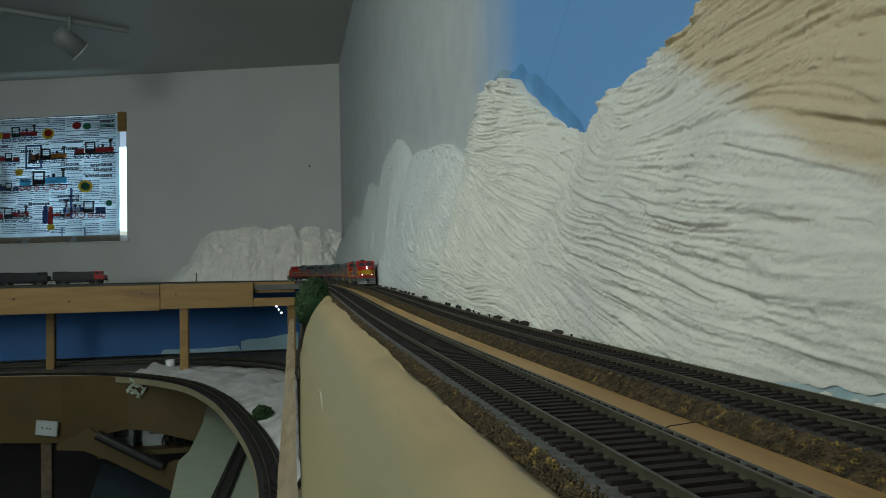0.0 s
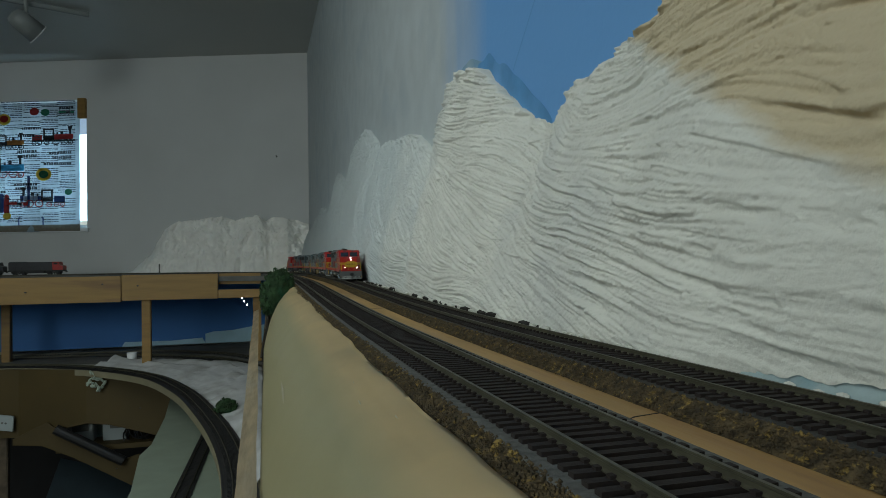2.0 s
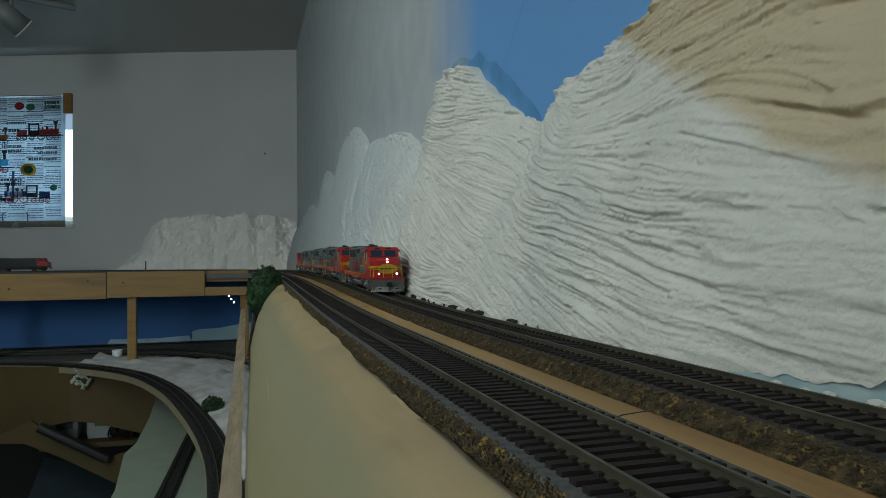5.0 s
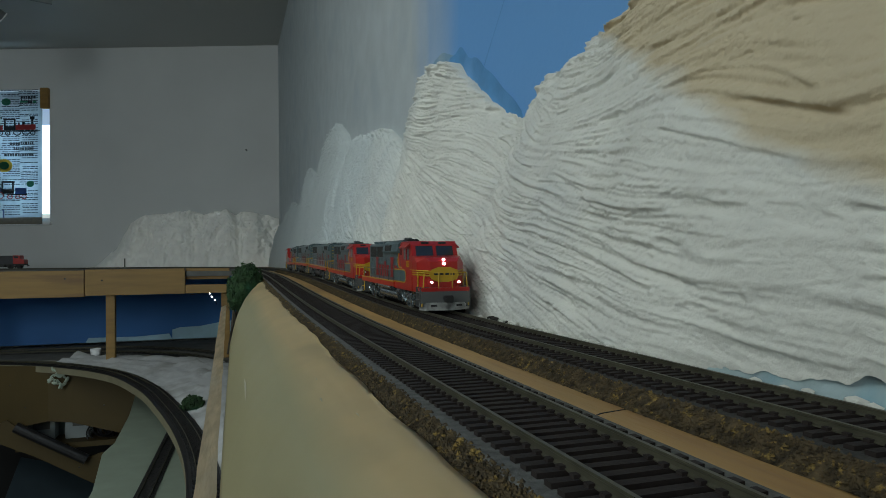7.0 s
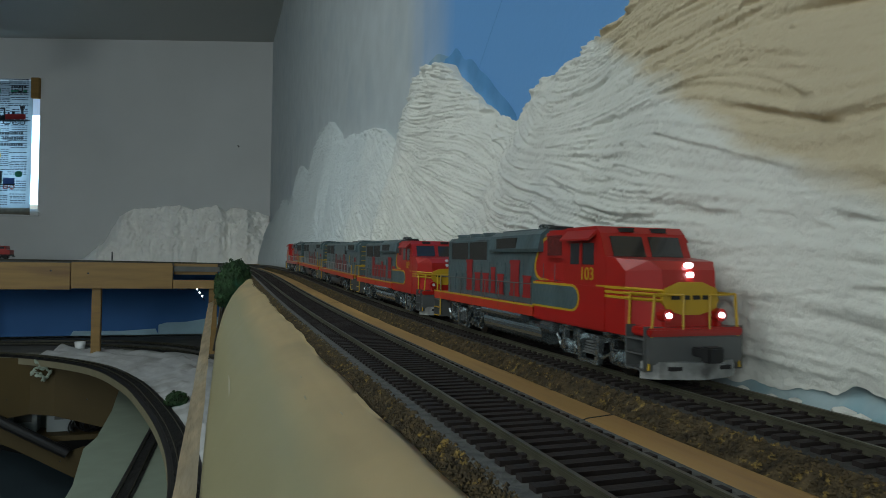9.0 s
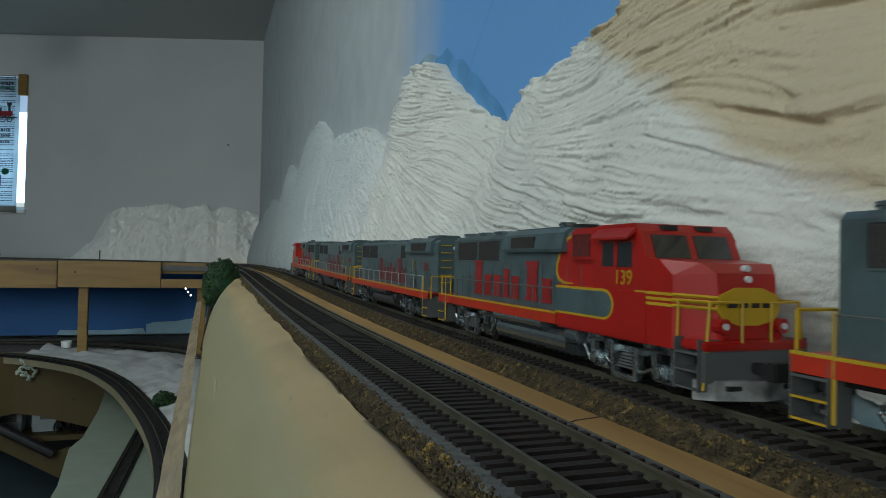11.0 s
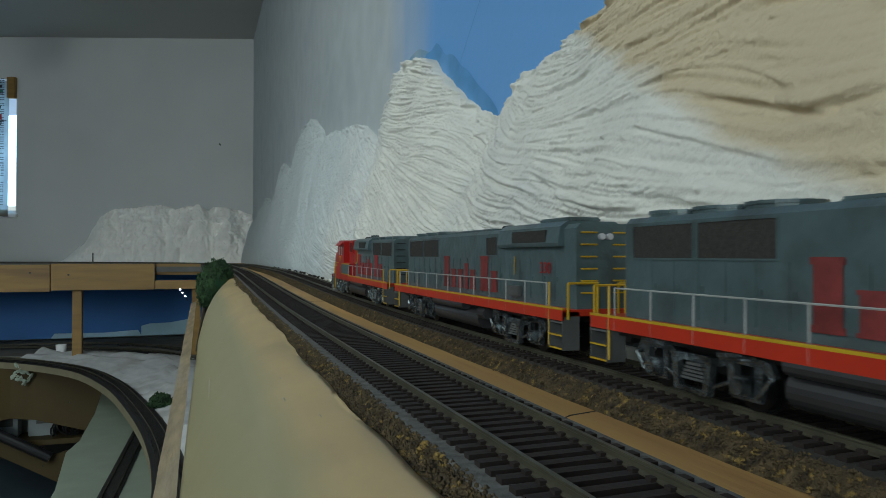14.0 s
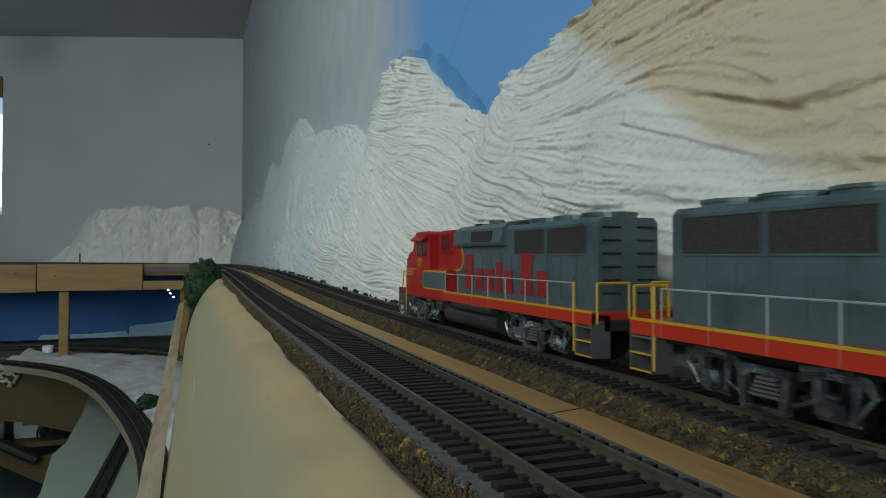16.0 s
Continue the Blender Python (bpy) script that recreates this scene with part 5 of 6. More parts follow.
def window_and_curtain():
    ang = math.degrees(math.atan(-0.33))
    base = pose(WALL_X, back_y(WALL_X), 0, 0, 0, ang)
    w = empty("window_1", base)
    tagged(w, "white framed window behind a printed curtain, bright daylight outside", "window", kind="structure")
    x0, x1, z0, z1 = WIN
    for n, a in (("frame_stile", (x1 - 0.018, x1, 0.03, 0.08, z0, z1)), ("frame_stile", (x0, x0 + 0.018, 0.03, 0.08, z0, z1)), ("frame_rail", (x0, x1, 0.03, 0.08, z0, z0 + 0.018)), ("frame_rail", (x0, x1, 0.03, 0.08, z1 - 0.018, z1))):
        part(n, boxed(*a, bev=0.002), M["white"], w)
    p = part("pane", boxed(x0 + 0.016, x1 - 0.016, 0.052, 0.056, z0 + 0.016, z1 - 0.016), M["pane"], w)
    p.visible_shadow = False
    part("window_sill", boxed(x0, x1 + 0.01, -0.014, 0.03, z0 - 0.014, z0 + 0.002, bev=0.002), M["white"], w)
    part("curtain_bracket", boxed(x1 - 0.032, x1 + 0.004, -0.02, -0.002, z1 - 0.085, z1 + 0.006, bev=0.002), M["pine"], w, "brown wooden curtain bracket")
    c = empty("curtain", base)
    tagged(c, "cotton curtain printed with old steam trains and newspaper columns", "curtain")
    cx0, cx1, cz0, cz1 = x0 - 0.05, x1 - 0.024, z0 - 0.012, z1 - 0.010

    def wave(x, z):
        return -0.012 + 0.004 * math.sin(x * 26) * (0.4 + (cz1 - z)) + 0.002 * fbm(x * 6, z * 5)
    bm = bmesh.new()
    grid(bm, 60, 40, lambda u, v: (cx0 + (cx1 - cx0) * u, wave(cx0 + (cx1 - cx0) * u, cz0 + (cz1 - cz0) * v), cz0 + (cz1 - cz0) * v))
    part("cloth", bm, M["cloth"], c, "thin white printed cotton", smooth=True)

    def flat(bm, pts):
        vs = [bm.verts.new((x, wave(x, zz) - 0.0011, zz)) for x, zz in ((x, cz0 + (z - 0.188) * 0.905) for x, z in pts)]
        bm.faces.new(vs)

    def rect(bm, a, b, d, e):
        flat(bm, [(a, d), (b, d), (b, e), (a, e)])

    def disc(bm, x, z, rx, rz, n=14):
        flat(bm, [(x + rx * math.cos(k * 2 * math.pi / n), z + rz * math.sin(k * 2 * math.pi / n)) for k in range(n)])

    def ring(bm, x, z, r, w, n=14):
        for k in range(n):
            a, b = k * 2 * math.pi / n, (k + 1) * 2 * math.pi / n
            flat(bm, [(x + p * math.cos(t), z + p * math.sin(t)) for p, t in ((r, a), (r, b), (r - w, b), (r - w, a))])

    def engine(x, z, s, mats, face):
        """A small printed steam engine: boiler, cab with a window, domes, chimney, tender, spoked wheels."""
        def rx(bm, a, b, c, d):
            rect(bm, min(x + face * s * a, x + face * s * b), max(x + face * s * a, x + face * s * b), z + c * s, z + d * s)
        bm = bmesh.new()
        rx(bm, -0.50, 0.20, 0.22, 0.42)
        part("engine_print", bm, M[mats[0]], c)
        bm = bmesh.new()
        rx(bm, 0.62, 0.98, 0.17, 0.40)
        part("tender_print", bm, M[mats[0]], c)
        bm = bmesh.new()
        for k, r in ((-0.40, 0.10), (-0.16, 0.14), (0.14, 0.14), (0.46, 0.09), (0.70, 0.09), (0.90, 0.09)):
            ring(bm, x + face * s * k, z + r * s, r * s, 0.035 * s)
            for a in (0.4, 1.45, 2.5):
                p, q = r * s * math.cos(a), r * s * math.sin(a)
                flat(bm, [(x + face * s * k - p - 0.006 * s, z + r * s - q), (x + face * s * k - p + 0.006 * s, z + r * s - q), (x + face * s * k + p + 0.006 * s, z + r * s + q), (x + face * s * k + p - 0.006 * s, z + r * s + q)])
        part("wheel_print", bm, M[mats[1]], c)
        bm = bmesh.new()
        for a in ((-0.42, -0.34, 0.42, 0.62), (-0.46, -0.30, 0.62, 0.72), (-0.12, -0.02, 0.42, 0.54), (0.06, 0.12, 0.42, 0.50), (0.20, 0.60, 0.58, 0.64), (0.20, 0.26, 0.20, 0.58), (0.52, 0.58, 0.20, 0.58),
                  (0.26, 0.52, 0.20, 0.36), (-0.66, 1.0, 0.155, 0.19), (-0.30, -0.28, 0.22, 0.42), (-0.06, -0.04, 0.22, 0.42)):
            rx(bm, *a)
        part("engine_detail_print", bm, M["ink_black"], c)
    w1 = x1 - 0.034
    for dx, z, s, mats, face in ((-0.085, 0.62, 0.13, ("ink_red", "ink_black"), -1), (-0.31, 0.60, 0.12, ("ink_brown", "ink_black"), -1), (-0.46, 0.72, 0.12, ("ink_red", "ink_blue"), -1),
                                 (-0.33, 0.46, 0.16, ("ink_cyan", "ink_red"), -1), (-0.20, 0.31, 0.14, ("ink_blue", "ink_red"), 1), (-0.50, 0.30, 0.12, ("ink_red", "ink_black"), -1),
                                 (-0.585, 0.60, 0.10, ("ink_red", "ink_blue"), 1), (-0.065, 0.77, 0.05, ("ink_green", "ink_black"), 1), (-0.58, 0.45, 0.09, ("ink_blue", "ink_black"), 1), (-0.30, 0.31, 0.07, ("ink_red", "ink_blue"), 1)):
        engine(w1 + dx, z, s, mats, face)
    for dx, z, r, mat in ((-0.345, 0.755, 0.032, "ink_yellow"), (-0.345, 0.758, 0.020, "ink_red"), (-0.16, 0.475, 0.036, "ink_yellow"), (-0.16, 0.475, 0.022, "ink_green"), (-0.49, 0.56, 0.022, "ink_yellow"),
                          (-0.60, 0.755, 0.026, "ink_yellow"), (-0.20, 0.79, 0.022, "ink_red"), (-0.15, 0.785, 0.020, "ink_green"), (-0.335, 0.27, 0.020, "ink_yellow"), (-0.045, 0.385, 0.018, "ink_green")):
        bm = bmesh.new()
        disc(bm, w1 + dx, z, r, r * 0.9)
        o = part("badge_print", bm, M[mat], c)
        o.matrix_basis = Matrix.Translation((0, -0.0006 if mat != "ink_yellow" else -0.0002, 0))
    rnd = random.Random(3)
    bm = bmesh.new()
    for col in range(8):
        xa = w1 - 0.01 - col * 0.083
        z = 0.84
        while z > 0.235:
            if rnd.random() < 0.85:
                xb = xa
                while xb > xa - 0.072:
                    ln = rnd.uniform(0.006, 0.022)
                    rect(bm, xb - ln, xb, z, z + 0.0040)
                    xb -= ln + 0.0030
            z -= rnd.uniform(0.0075, 0.013)
    tagged(part("newsprint", bm, M["ink_grey"], c, "grey lines of unreadable print"), kind="stuff")
    for dx, z, w in ((-0.03, 0.575, 0.10), (-0.03, 0.55, 0.09), (-0.03, 0.52, 0.12), (-0.19, 0.585, 0.09), (-0.19, 0.56, 0.08), (-0.19, 0.42, 0.11), (-0.19, 0.40, 0.10), (-0.34, 0.385, 0.10), (-0.17, 0.70, 0.09), (-0.42, 0.66, 0.06),
                     (-0.02, 0.80, 0.06), (-0.20, 0.665, 0.08), (-0.36, 0.63, 0.05), (-0.55, 0.69, 0.07), (-0.55, 0.37, 0.07)):
        bm = bmesh.new()
        x = w1 + dx
        while x > w1 + dx - w:
            ln = rnd.uniform(0.005, 0.011)
            rect(bm, x - ln, x, z, z + 0.013)
            x -= ln + 0.0028
        part("headline_print", bm, M["ink_black"], c, "bold line of unreadable print")
    def outline(a, b, d, e, t):
        bm = bmesh.new()
        for r in ((a, b, d, d + t), (a, b, e - t, e), (a, a + t, d + t, e - t), (b - t, b, d + t, e - t)):
            rect(bm, w1 + r[0], w1 + r[1], r[2], r[3])
        return bm
    picture = part("framed_print", outline(-0.458, -0.375, 0.575, 0.70, 0.010), M["ink_blue"], c, "framed engraving print")
    bm = bmesh.new()
    flat(bm, [(w1 - 0.445, 0.60), (w1 - 0.40, 0.61), (w1 - 0.388, 0.66), (w1 - 0.415, 0.645), (w1 - 0.44, 0.67)])
    part("engraving", bm, M["ink_grey"], picture)
    part("framed_print", outline(-0.28, -0.16, 0.215, 0.262, 0.006), M["ink_blue"], c)
    bm = bmesh.new()
    rect(bm, w1 - 0.235, w1 - 0.222, 0.31, 0.47)
    part("signal_print", bm, M["ink_blue"], c)
    for dx, z, mat in ((-0.335, 0.32, "ink_red"), (-0.36, 0.325, "ink_blue")):
        bm = bmesh.new()
        rect(bm, w1 + dx - 0.016, w1 + dx + 0.012, z - 0.035, z + 0.035)
        disc(bm, w1 + dx, z + 0.045, 0.012, 0.014)
        part("lantern_print", bm, M[mat], c)
    bm = bmesh.new()
    rect(bm, cx0, cx1, 0.190, 0.222)
    part("hem", bm, M["ink_hem"], c, "brown patterned hem")


M["pane"] = material("window_glass", (1, 1, 1), 0.0)
M["pane"].node_tree.nodes["Principled BSDF"].inputs["Transmission Weight"].default_value = 1.0
M["cloth"] = cloth_material()
for key, col in dict(ink_red=(0.30, 0.03, 0.03), ink_blue=(0.03, 0.06, 0.16), ink_black=(0.02, 0.025, 0.03), ink_brown=(0.28, 0.12, 0.03), ink_cyan=(0.05, 0.30, 0.50), ink_green=(0.03, 0.16, 0.10),
                     ink_yellow=(0.52, 0.34, 0.04), ink_grey=(0.055, 0.065, 0.08), ink_hem=(0.26, 0.23, 0.18)).items():
    M[key] = translucent(material(key, col, 0.9, grain=0.12, scale=90), 0.5)
window_and_curtain()


# ---- ceiling lamp, nail ----
def track_lamp():
    a = empty("ceiling_spotlight")
    tagged(a, "grey cylindrical track spotlight, switched off, under the ceiling", "lamp")
    top = Vector((-0.775, 2.62, CEIL_Z - 0.028))
    part("track_rail", rod(bmesh.new(), (-1.5, 2.35, CEIL_Z - 0.012), (-0.6, 2.72, CEIL_Z - 0.012), 0.011, 8), M["lampgrey"], a, "grey track rail on the ceiling")
    part("stem", rod(bmesh.new(), top + Vector((0, 0, 0.02)), top + Vector((0, 0, -0.045)), 0.007, 10), M["lampgrey"], a)
    c = top + Vector((0, 0, -0.07))
    d = Vector((0.70, 0.44, -0.56)).normalized()
    bm = bmesh.new()
    m = Matrix.Translation(c) @ d.to_track_quat("Z", "Y").to_matrix().to_4x4()
    prof = [(0.0, -0.055), (0.022, -0.052), (0.034, -0.036), (0.038, 0.045), (0.035, 0.045), (0.031, -0.03), (0.0, -0.036)]
    n = 24
    rings = [[bm.verts.new(m @ Vector((r * math.cos(k * 2 * math.pi / n), r * math.sin(k * 2 * math.pi / n), z))) for k in range(n)] for r, z in prof]
    for p, q in zip(rings, rings[1:]):
        for k in range(n):
            bm.faces.new((p[k], p[(k + 1) % n], q[(k + 1) % n], q[k]))
    bmesh.ops.remove_doubles(bm, verts=bm.verts, dist=1e-5)
    part("lamp_can", bm, M["lampgrey"], a, smooth=True)
    bm = bmesh.new()
    for k in range(n):
        t0, t1 = k * 2 * math.pi / n, (k + 1) * 2 * math.pi / n
        rod(bm, m @ Vector((0.038 * math.cos(t0), 0.038 * math.sin(t0), 0.045)), m @ Vector((0.038 * math.cos(t1), 0.038 * math.sin(t1), 0.045)), 0.0022, 6)
    part("rim", bm, M["white"], a, "pale rim")


M["lampgrey"] = material("lamp_grey", (0.22, 0.24, 0.24), 0.45, grain=0.06, scale=20)
track_lamp()


def wall_nail():
    n = part("nail", rod(bmesh.new(), (0, 0.004, 0), (0.001, -0.014, 0.002), 0.003, 8), M["black"])
    n.matrix_world = pose(0.075, back_y(0.075), 0.513, 0, 0, -18)
    tagged(n, "dark nail with a short scratch in the grey wall", "nail")


wall_nail()


# ---- bush and twigs at the end of the slope ----
def leafy(name, centre, radii, count, size, seed, mat, label, lean=0.0):
    rnd = random.Random(seed)
    b = empty(name)
    tagged(b, label, "bush")
    bm = bmesh.new()
    core = bmesh.ops.create_icosphere(bm, subdivisions=3, radius=1.0)["verts"]
    for v in core:
        d = v.co.normalized()
        k = 0.80 + 0.16 * fbm(d.x * 2.2 + seed, d.y * 2.2, d.z * 2.2)
        v.co = Vector(centre) + Vector((d.x * radii[0] * k + lean * d.z * radii[2], d.y * radii[1] * k, d.z * radii[2] * k))
    for _ in range(count):
        d = Vector((rnd.gauss(0, 1), rnd.gauss(0, 1), rnd.gauss(0, 1))).normalized()
        k = rnd.uniform(0.74, 1.04) * (0.84 + 0.18 * fbm(d.x * 2.2 + seed, d.y * 2.2, d.z * 2.2))
        p = Vector(centre) + Vector((d.x * radii[0] * k + lean * d.z * radii[2], d.y * radii[1] * k, d.z * radii[2] * k))
        r = size * rnd.uniform(0.5, 1.3)
        q = Euler((rnd.uniform(0, 6), rnd.uniform(0, 6), rnd.uniform(0, 6))).to_matrix()
        vs = [bm.verts.new(p + q @ Vector(c) * r) for c in ((1, 0, 0), (0.2, 0.6, 0.2), (-1, 0.1, 0), (0, -0.6, 0.25))]
        bm.faces.new(vs)
    part("foliage", bm, M[mat], b)
    return b


M["darktwig"] = material("dark_twig", (0.055, 0.045, 0.032), 0.9, grain=0.4, scale=60)
bush = leafy("hanging_bush", (0.0195, 0.985, -0.005), (0.0275, 0.024, 0.040), 3600, 0.0021, 4, "foliage", "dark green foam clump bush hanging over the end of the slope", lean=0.12)
rnd = random.Random(8)
for k in range(8):
    f = k / 7
    a = Vector((0.006 + 0.030 * f, 1.02 - 0.01 * f, -0.030 - 0.004 * f + rnd.uniform(-0.004, 0.004)))
    b = Vector((-0.003 + 0.016 * f, 0.985 - rnd.uniform(0, 0.05), -0.085 - rnd.uniform(0, 0.03) + 0.016 * f))
    c = a.lerp(b, 0.5) + Vector((rnd.uniform(-0.002, 0.003), 0, 0.004))
    part("twig", rod(rod(bmesh.new(), a, c, 0.0020 - 0.0001 * k, 6), c, b, 0.0015, 6), M["darktwig"], bush, "dry brown twig")
shrub = leafy("low_shrub", (-0.068, 1.36, LOW_Z + 0.004), (0.024, 0.03, 0.018), 900, 0.0035, 9, "foliage", "small dark green shrub on the plaster snow beside the track")


# ---- small things under and on the lower deck ----
def cup():
    bm = bmesh.new()
    n, prof = 20, [(0.0, 0.0), (0.012, 0.0), (0.0145, 0.027), (0.0132, 0.027), (0.011, 0.003), (0.0, 0.003)]
    rings = [[bm.verts.new((r * math.cos(k * 2 * math.pi / n), r * math.sin(k * 2 * math.pi / n), z)) for k in range(n)] for r, z in prof]
    for p, q in zip(rings, rings[1:]):
        for k in range(n):
            bm.faces.new((p[k], p[(k + 1) % n], q[(k + 1) % n], q[k]))
    bmesh.ops.remove_doubles(bm, verts=bm.verts, dist=1e-6)
    o = part("paper_cup", bm, M["white"], smooth=True)
    o.matrix_world = pose(-0.37, 2.17, LOW_Z - 0.0045)
    tagged(o, "small white cup standing on the grey ground", "cup")


cup()
o = part("paper_scrap", boxed(-0.025, 0.025, -0.012, 0.012, 0.0, 0.004, bev=0.0015), M["white"])
o.matrix_world = pose(-0.425, 2.135, LOW_Z - 0.0045, 0, -6, 14)
tagged(o, "crumpled white paper scrap beside the track", "paper")

leds = empty("string_lights")
tagged(leds, "three small lit white lamps hanging on a thin wire", "string lights")
pts = [(-0.105, 2.0, -0.062), (-0.075, 1.995, -0.0575), (-0.053, 1.99, -0.0585), (-0.047, 1.99, -0.0675), (-0.0395, 1.99, -0.077), (-0.034, 1.995, -0.09)]
bm = bmesh.new()
for a, b in zip(pts, pts[1:]):
    rod(bm, a, b, 0.0009, 5)
part("wire", bm, M["black"], leds)
M["led"] = material("lit_white_lamp", (1, 1, 1), 0.3, emit=(0.85, 0.92, 1.0), power=5.0)
for p in pts[2:5]:
    bm = bmesh.new()
    bmesh.ops.create_icosphere(bm, subdivisions=2, radius=0.0024, matrix=Matrix.Translation(Vector(p) + Vector((0, -0.004, 0))))
    part("bulb", bm, M["led"], leds, "lit white bulb")

stub = part("signal_stub", rod(bmesh.new(), (-0.33, 2.45, SHELF_Z - 0.001), (-0.33, 2.45, 0.042), 0.0022, 8), M["grey"])
tagged(stub, "thin grey post on the shelf beside the track", "post")


def low_fascia():
    f = empty("lower_fascia")
    tagged(f, "brown hardboard fascia under the lower deck with a ragged cut-out", "fascia")
    line = [(-1.6, 2.27), (-0.95, 2.215), (-0.66, 2.15), (-0.47, 2.07), (-0.41, 2.06), (-0.235, 2.05)]

    def band(z_top, z_bot, i0, i1, name):
        bm = bmesh.new()
        rows = []
        for i in range(i0, i1 + 1):
            x, y = line[i]
            rows.append([bm.verts.new((x, y + dy, z)) for dy, z in ((0, z_top[i]), (0, z_bot[i]), (0.006, z_bot[i]), (0.006, z_top[i]))])
        for p, q in zip(rows, rows[1:]):
            for k in range(4):
                bm.faces.new((p[k], p[(k + 1) % 4], q[(k + 1) % 4], q[k]))
        bm.faces.new(rows[0])
        bm.faces.new(rows[-1][::-1])
        part(name, bm, M["brownply"], f)
    low = LOW_Z - 0.0085
    band([low, low, low, low, low - 0.022, low - 0.022], [-0.43, -0.435, -0.440, -0.396, -0.402, -0.455], 0, 5, "upper_panel")
    prism_line = [(-0.66, -0.432), (-0.575, -0.392), (-0.545, -0.418), (-0.46, -0.465), (-0.385, -0.512), (-0.345, -0.500), (-0.30, -0.505), (-0.30, -0.62), (-0.345, -0.596), (-0.51, -0.495), (-0.59, -0.455), (-0.66, -0.448)]
    part("lower_strip", prism(bmesh.new(), prism_line, 2.100, 2.106, "y"), M["brownply"], f, "diagonal lower strip of the fascia")
    for x, z in ((-0.40, -0.535), (-0.36, -0.575), (-0.57, -0.30), (-0.53, -0.36), (-0.33, -0.36), (-0.26, -0.40)):
        y = 2.099 if z < -0.45 else 2.052 + 0.40 * max(0.0, -0.42 - x)
        part("screw_head", rod(bmesh.new(), (x, y - 0.002, z), (x, y + 0.003, z), 0.0018, 8), M["black"], f)
    o = part("socket_plate", boxed(-0.034, 0.034, -0.004, 0, -0.022, 0.022, bev=0.002), M["dullplate"], f, "white wall plate with two sockets")
    o.matrix_basis = pose(-0.700, 2.150, -0.394, 0, 5, -18)
    for x in (-0.012, 0.002, 0.012):
        part("socket", rod(bmesh.new(), (x, -0.0035, 0), (x, -0.0052, 0), 0.0028, 10), M["grey"], o)
    leg = part("leg", boxed(-0.014, 0.014, -0.012, 0.012, FLOOR_Z + 0.43, 0.0, bev=0.002), M["twig"], f, "weathered wooden leg")
    leg.matrix_basis = pose(-0.715, 2.20, -0.43)
    # broken plaster where the track bed meets the board
    rnd = random.Random(41)
    bm = bmesh.new()
    for _ in range(60):
        t = rnd.random()
        p = Vector((-0.455 + 0.06 * t + rnd.gauss(0, 0.004), 2.045 + rnd.gauss(0, 0.004), LOW_Z - 0.012 - 0.055 * rnd.random() * math.sin(math.pi * min(1, t + 0.15))))
        r = rnd.uniform(0.002, 0.006)
        bmesh.ops.create_icosphere(bm, subdivisions=1, radius=r, matrix=Matrix.Translation(p) @ Euler((rnd.random() * 3, rnd.random() * 3, 0)).to_matrix().to_4x4() @ Matrix.Diagonal((1.6, 0.6, 1, 1)))
    tagged(part("plaster_spill", bm, M["paleplaster"], f, "pale green torn plaster at the board's edge"), kind="stuff")
    return f


M["dullplate"] = material("dull_white_plate", (0.36, 0.40, 0.40), 0.45, grain=0.04, scale=20)
M["paleplaster"] = material("pale_green_plaster", (0.36, 0.42, 0.34), 0.9, grain=0.12, scale=50, bump=0.4)
low_fascia()
# added wall; its black replaces the darkness below the lower deck
tagged(part("shade_wall_under_layout", boxed(-2.78, 0.02, 2.555, 2.575, FLOOR_Z, LOW_Z - 0.03), M["undershade"]), "added near-black wall standing in for the deep shade under the layout", "wall", kind="structure")
for x0, x1, z, mat, lab in ((-0.55, -0.475, -0.405, "dullplate", "pale cardboard box on the hidden shelf"), (-0.50, -0.455, -0.398, "greenboard", "pale green box on the hidden shelf"), (-0.45, -0.385, -0.402, "dullplate", "pale box with a dark label on the hidden shelf")):
    y = 2.17 if mat == "dullplate" else 2.225
    o = part("storage_box", boxed(x0, x1, y, y + 0.045, -0.4705, z, bev=0.002), M[mat])
    tagged(o, lab, "box", group="boxes behind the fascia")
    part("box_label", boxed(x0 + 0.02, x1 - 0.012, y - 0.0012, y, z - 0.034, z - 0.012), M["grey"], o, "dark faded label")
tagged(part("hidden_shelf", boxed(-0.56, -0.2, 2.12, 2.45, -0.485, -0.4705), M["brownply"]), "dark shelf board behind the fascia", "shelf")


def cable_coil():
    rnd = random.Random(12)
    bm = bmesh.new()
    for k in range(9):
        c = Vector((-0.335 + rnd.uniform(-0.035, 0.03), 2.15 + rnd.uniform(-0.01, 0.01), -0.445 + rnd.uniform(-0.012, 0.012)))
        r, last = rnd.uniform(0.022, 0.036), None
        tilt = Euler((rnd.uniform(1.0, 2.0), rnd.uniform(-0.4, 0.4), rnd.uniform(-0.5, 0.5))).to_matrix()
        for i in range(17):
            p = c + tilt @ Vector((r * math.cos(i * math.pi / 8), r * math.sin(i * math.pi / 8), 0))
            if last is not None:
                rod(bm, last, p, 0.0024, 5)
            last = p
    tagged(part("cable_coil", bm, M["black"]), "tangled coil of black cable behind the fascia", "cable")


cable_coil()
o = part("grey_tube", rod(bmesh.new(), (-0.10, 0, 0), (0.10, 0, 0), 0.014, 14), M["black"])
o.matrix_world = pose(-0.465, 2.084, -0.460, 0, 31, 0)
tagged(o, "dark grey tube lying behind the fascia cut-out", "tube")

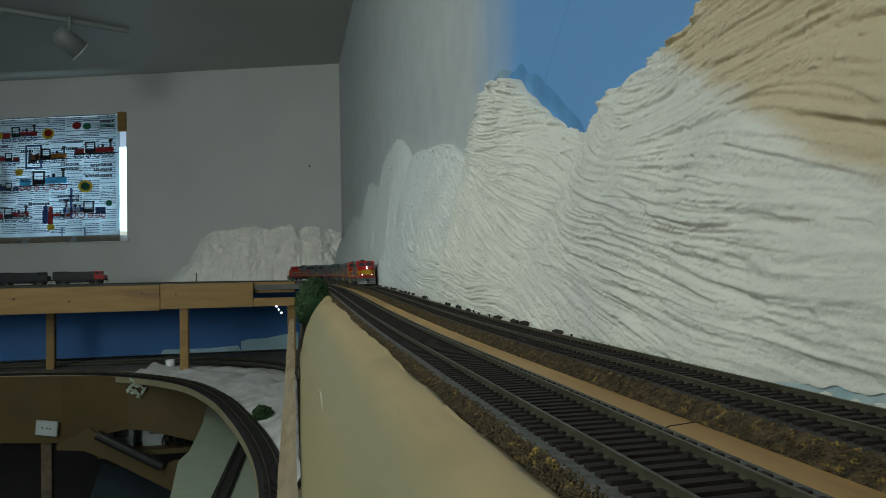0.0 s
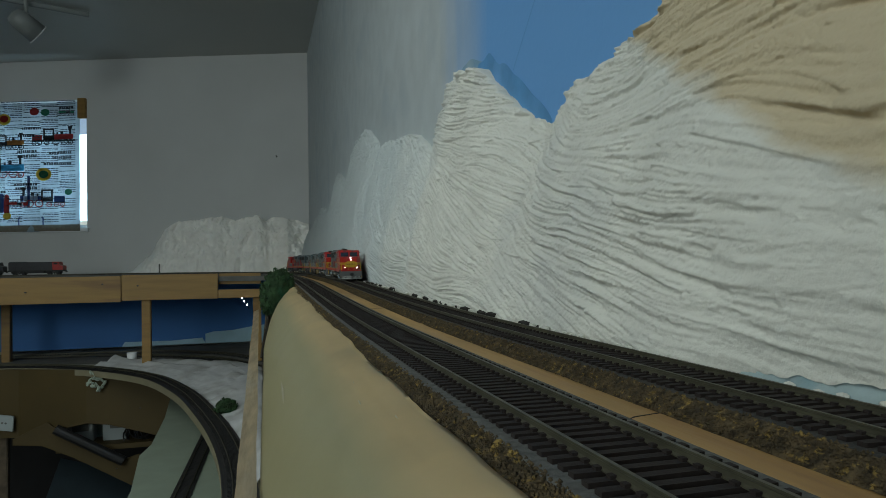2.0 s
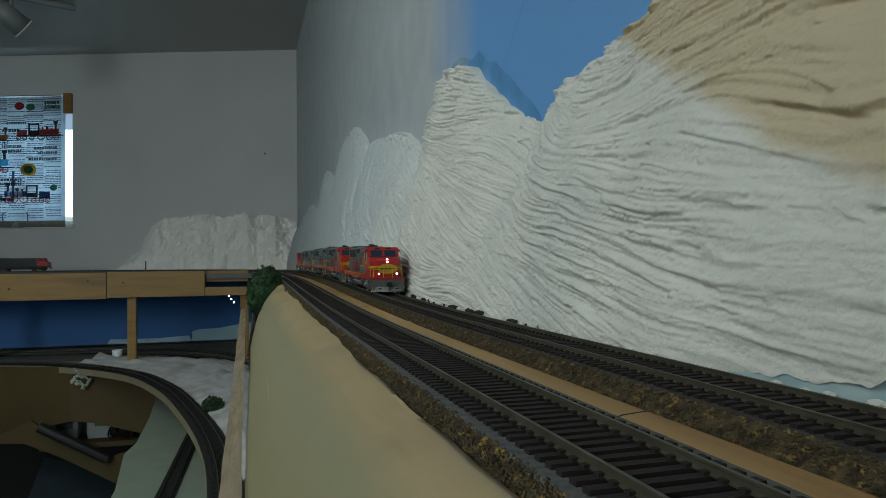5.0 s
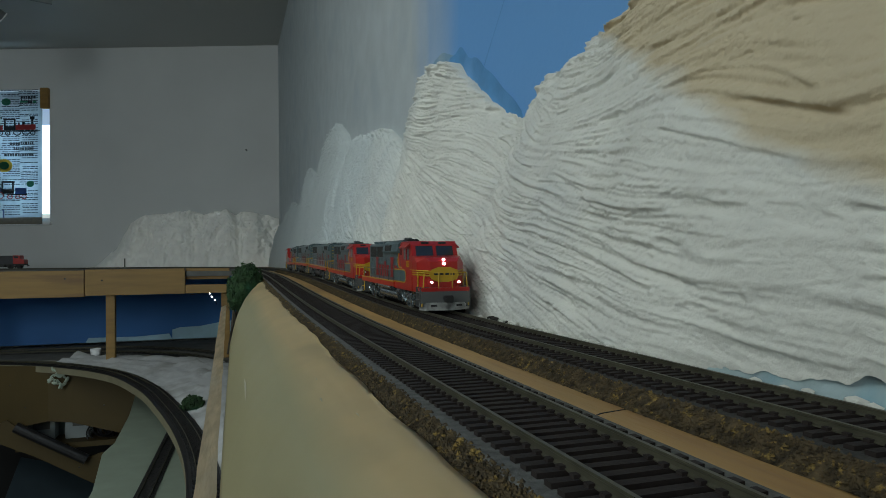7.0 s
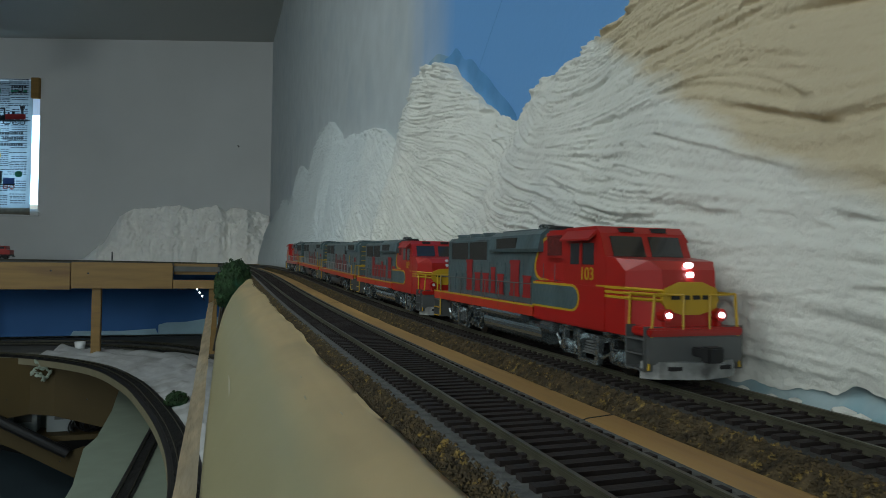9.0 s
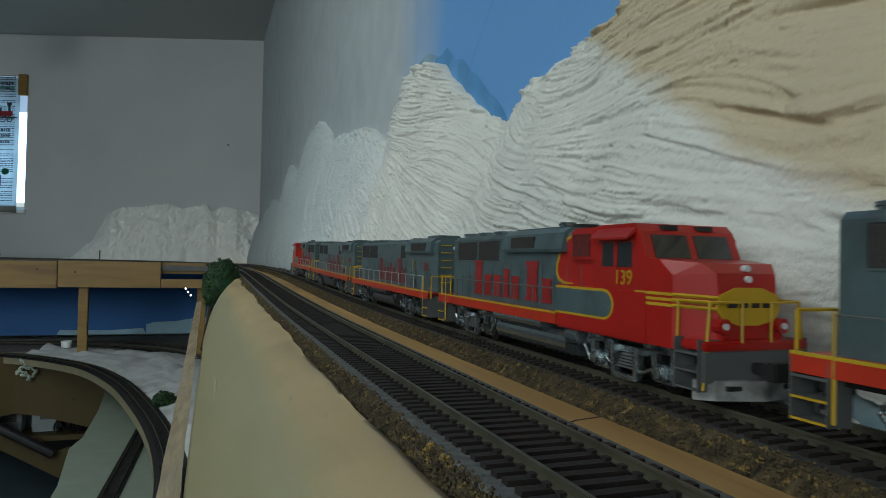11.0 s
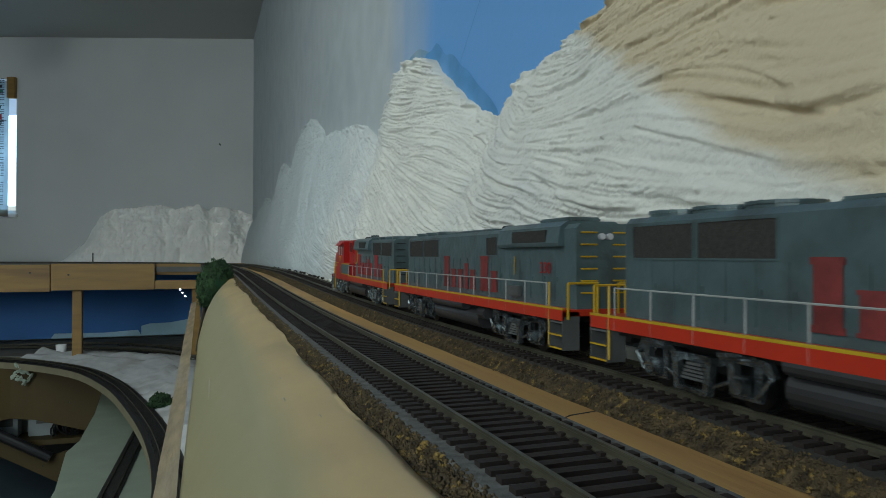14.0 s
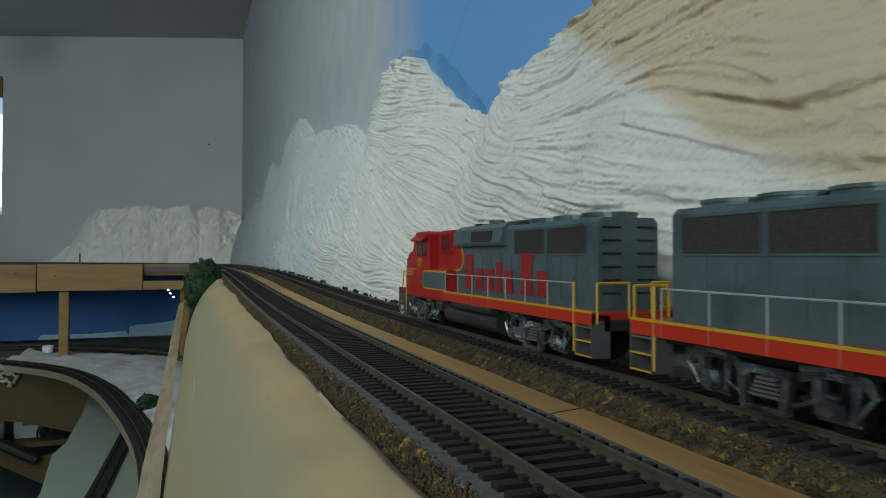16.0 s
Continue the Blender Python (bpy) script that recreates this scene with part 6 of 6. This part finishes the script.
tagged(part("foam_board", prism(bmesh.new(), [(-0.245, 2.0), (-0.228, 1.75), (-0.222, 1.5), (-0.232, 1.42), (-0.21, 1.2), (-0.20, 0.6), (-0.02, 0.6), (-0.02, 1.6), (-0.1, 1.95)], -0.352, -0.330, "z"), M["greenboard"]),
       "pale green foam board under the curved track", "board")
track(curve_pts([(-0.150, 0.60), (-0.139, 0.9), (-0.127, 1.165), (-0.113, 1.57)], -0.3255), "short black length of track lying on the foam board", parts_to=1.2, bed=False, tie_mat="black")
# pale blue sheet, coloured almost black for the shade it leans in
M["sheet"] = material("shaded_blue_sheet", (0.022, 0.036, 0.045), 0.7, grain=0.15, scale=12)
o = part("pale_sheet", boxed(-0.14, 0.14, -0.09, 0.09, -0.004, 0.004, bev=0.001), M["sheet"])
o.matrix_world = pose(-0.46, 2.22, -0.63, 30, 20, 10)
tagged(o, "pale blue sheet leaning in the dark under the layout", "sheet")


# ---- parked train on the shelf ----
def parked_unit(label, s, red):
    u = empty("parked_locomotive")
    tagged(u, label, "locomotive", group="parked locomotives")
    part("underframe", boxed(-0.0125, 0.0125, -0.097, 0.097, 0.0115, 0.0165), T["under"], u)
    bm = bmesh.new()
    prism(bm, [(-0.0115, 0.0165), (0.0115, 0.0165), (0.0115, 0.043), (0.009, 0.0455), (-0.009, 0.0455), (-0.0115, 0.043)], -0.093, 0.06, "y")
    part("hood", bm, M["navy"], u, "dark blue hood")
    prof = [(0.058, 0.0165), (0.094, 0.0165), (0.094, 0.031), (0.082, 0.034), (0.080, 0.046), (0.058, 0.0465)]
    cab = part("cab", prism(bmesh.new(), prof, -0.0155, 0.0155), T["red"] if red else M["navy"], u, "red cab end" if red else "dark cab")
    for sx in (-1, 1):
        part("cab_window", boxed(min(sx * 0.0150, sx * 0.0158), max(sx * 0.0150, sx * 0.0158), 0.062, 0.076, 0.036, 0.043), T["glass"], cab)
        handrail(u, [-0.088 + 0.021 * k for k in range(8)], sx * 0.0162, 0.0150, 0.0280, "under")
    part("fuel_tank", boxed(-0.0145, 0.0145, -0.032, 0.028, 0.005, 0.0125, bev=0.002), T["under"], u)
    for y in (-0.0595, 0.0595):
        truck(u, y, "under")
    roof_fans(u, (-0.085, -0.066, -0.047), 0.0455)
    part("coupler", boxed(-0.0016, 0.0016, 0.097, 0.105, 0.0075, 0.0105), T["under"], u)
    p, a = on_track(s, X_NEAR)
    u.matrix_world = Matrix.Translation(p) @ Matrix.Rotation(a + math.pi, 4, "Z")


M["navy"] = material("dark_navy_paint", (0.018, 0.020, 0.026), 0.45, grain=0.2, scale=60)
for k in range(3):
    parked_unit("dark parked diesel locomotive with a red cab end on the shelf" if k == 0 else "dark parked diesel locomotive coupled on the shelf track", 3.19 + 0.204 * k, k == 0)


motions()
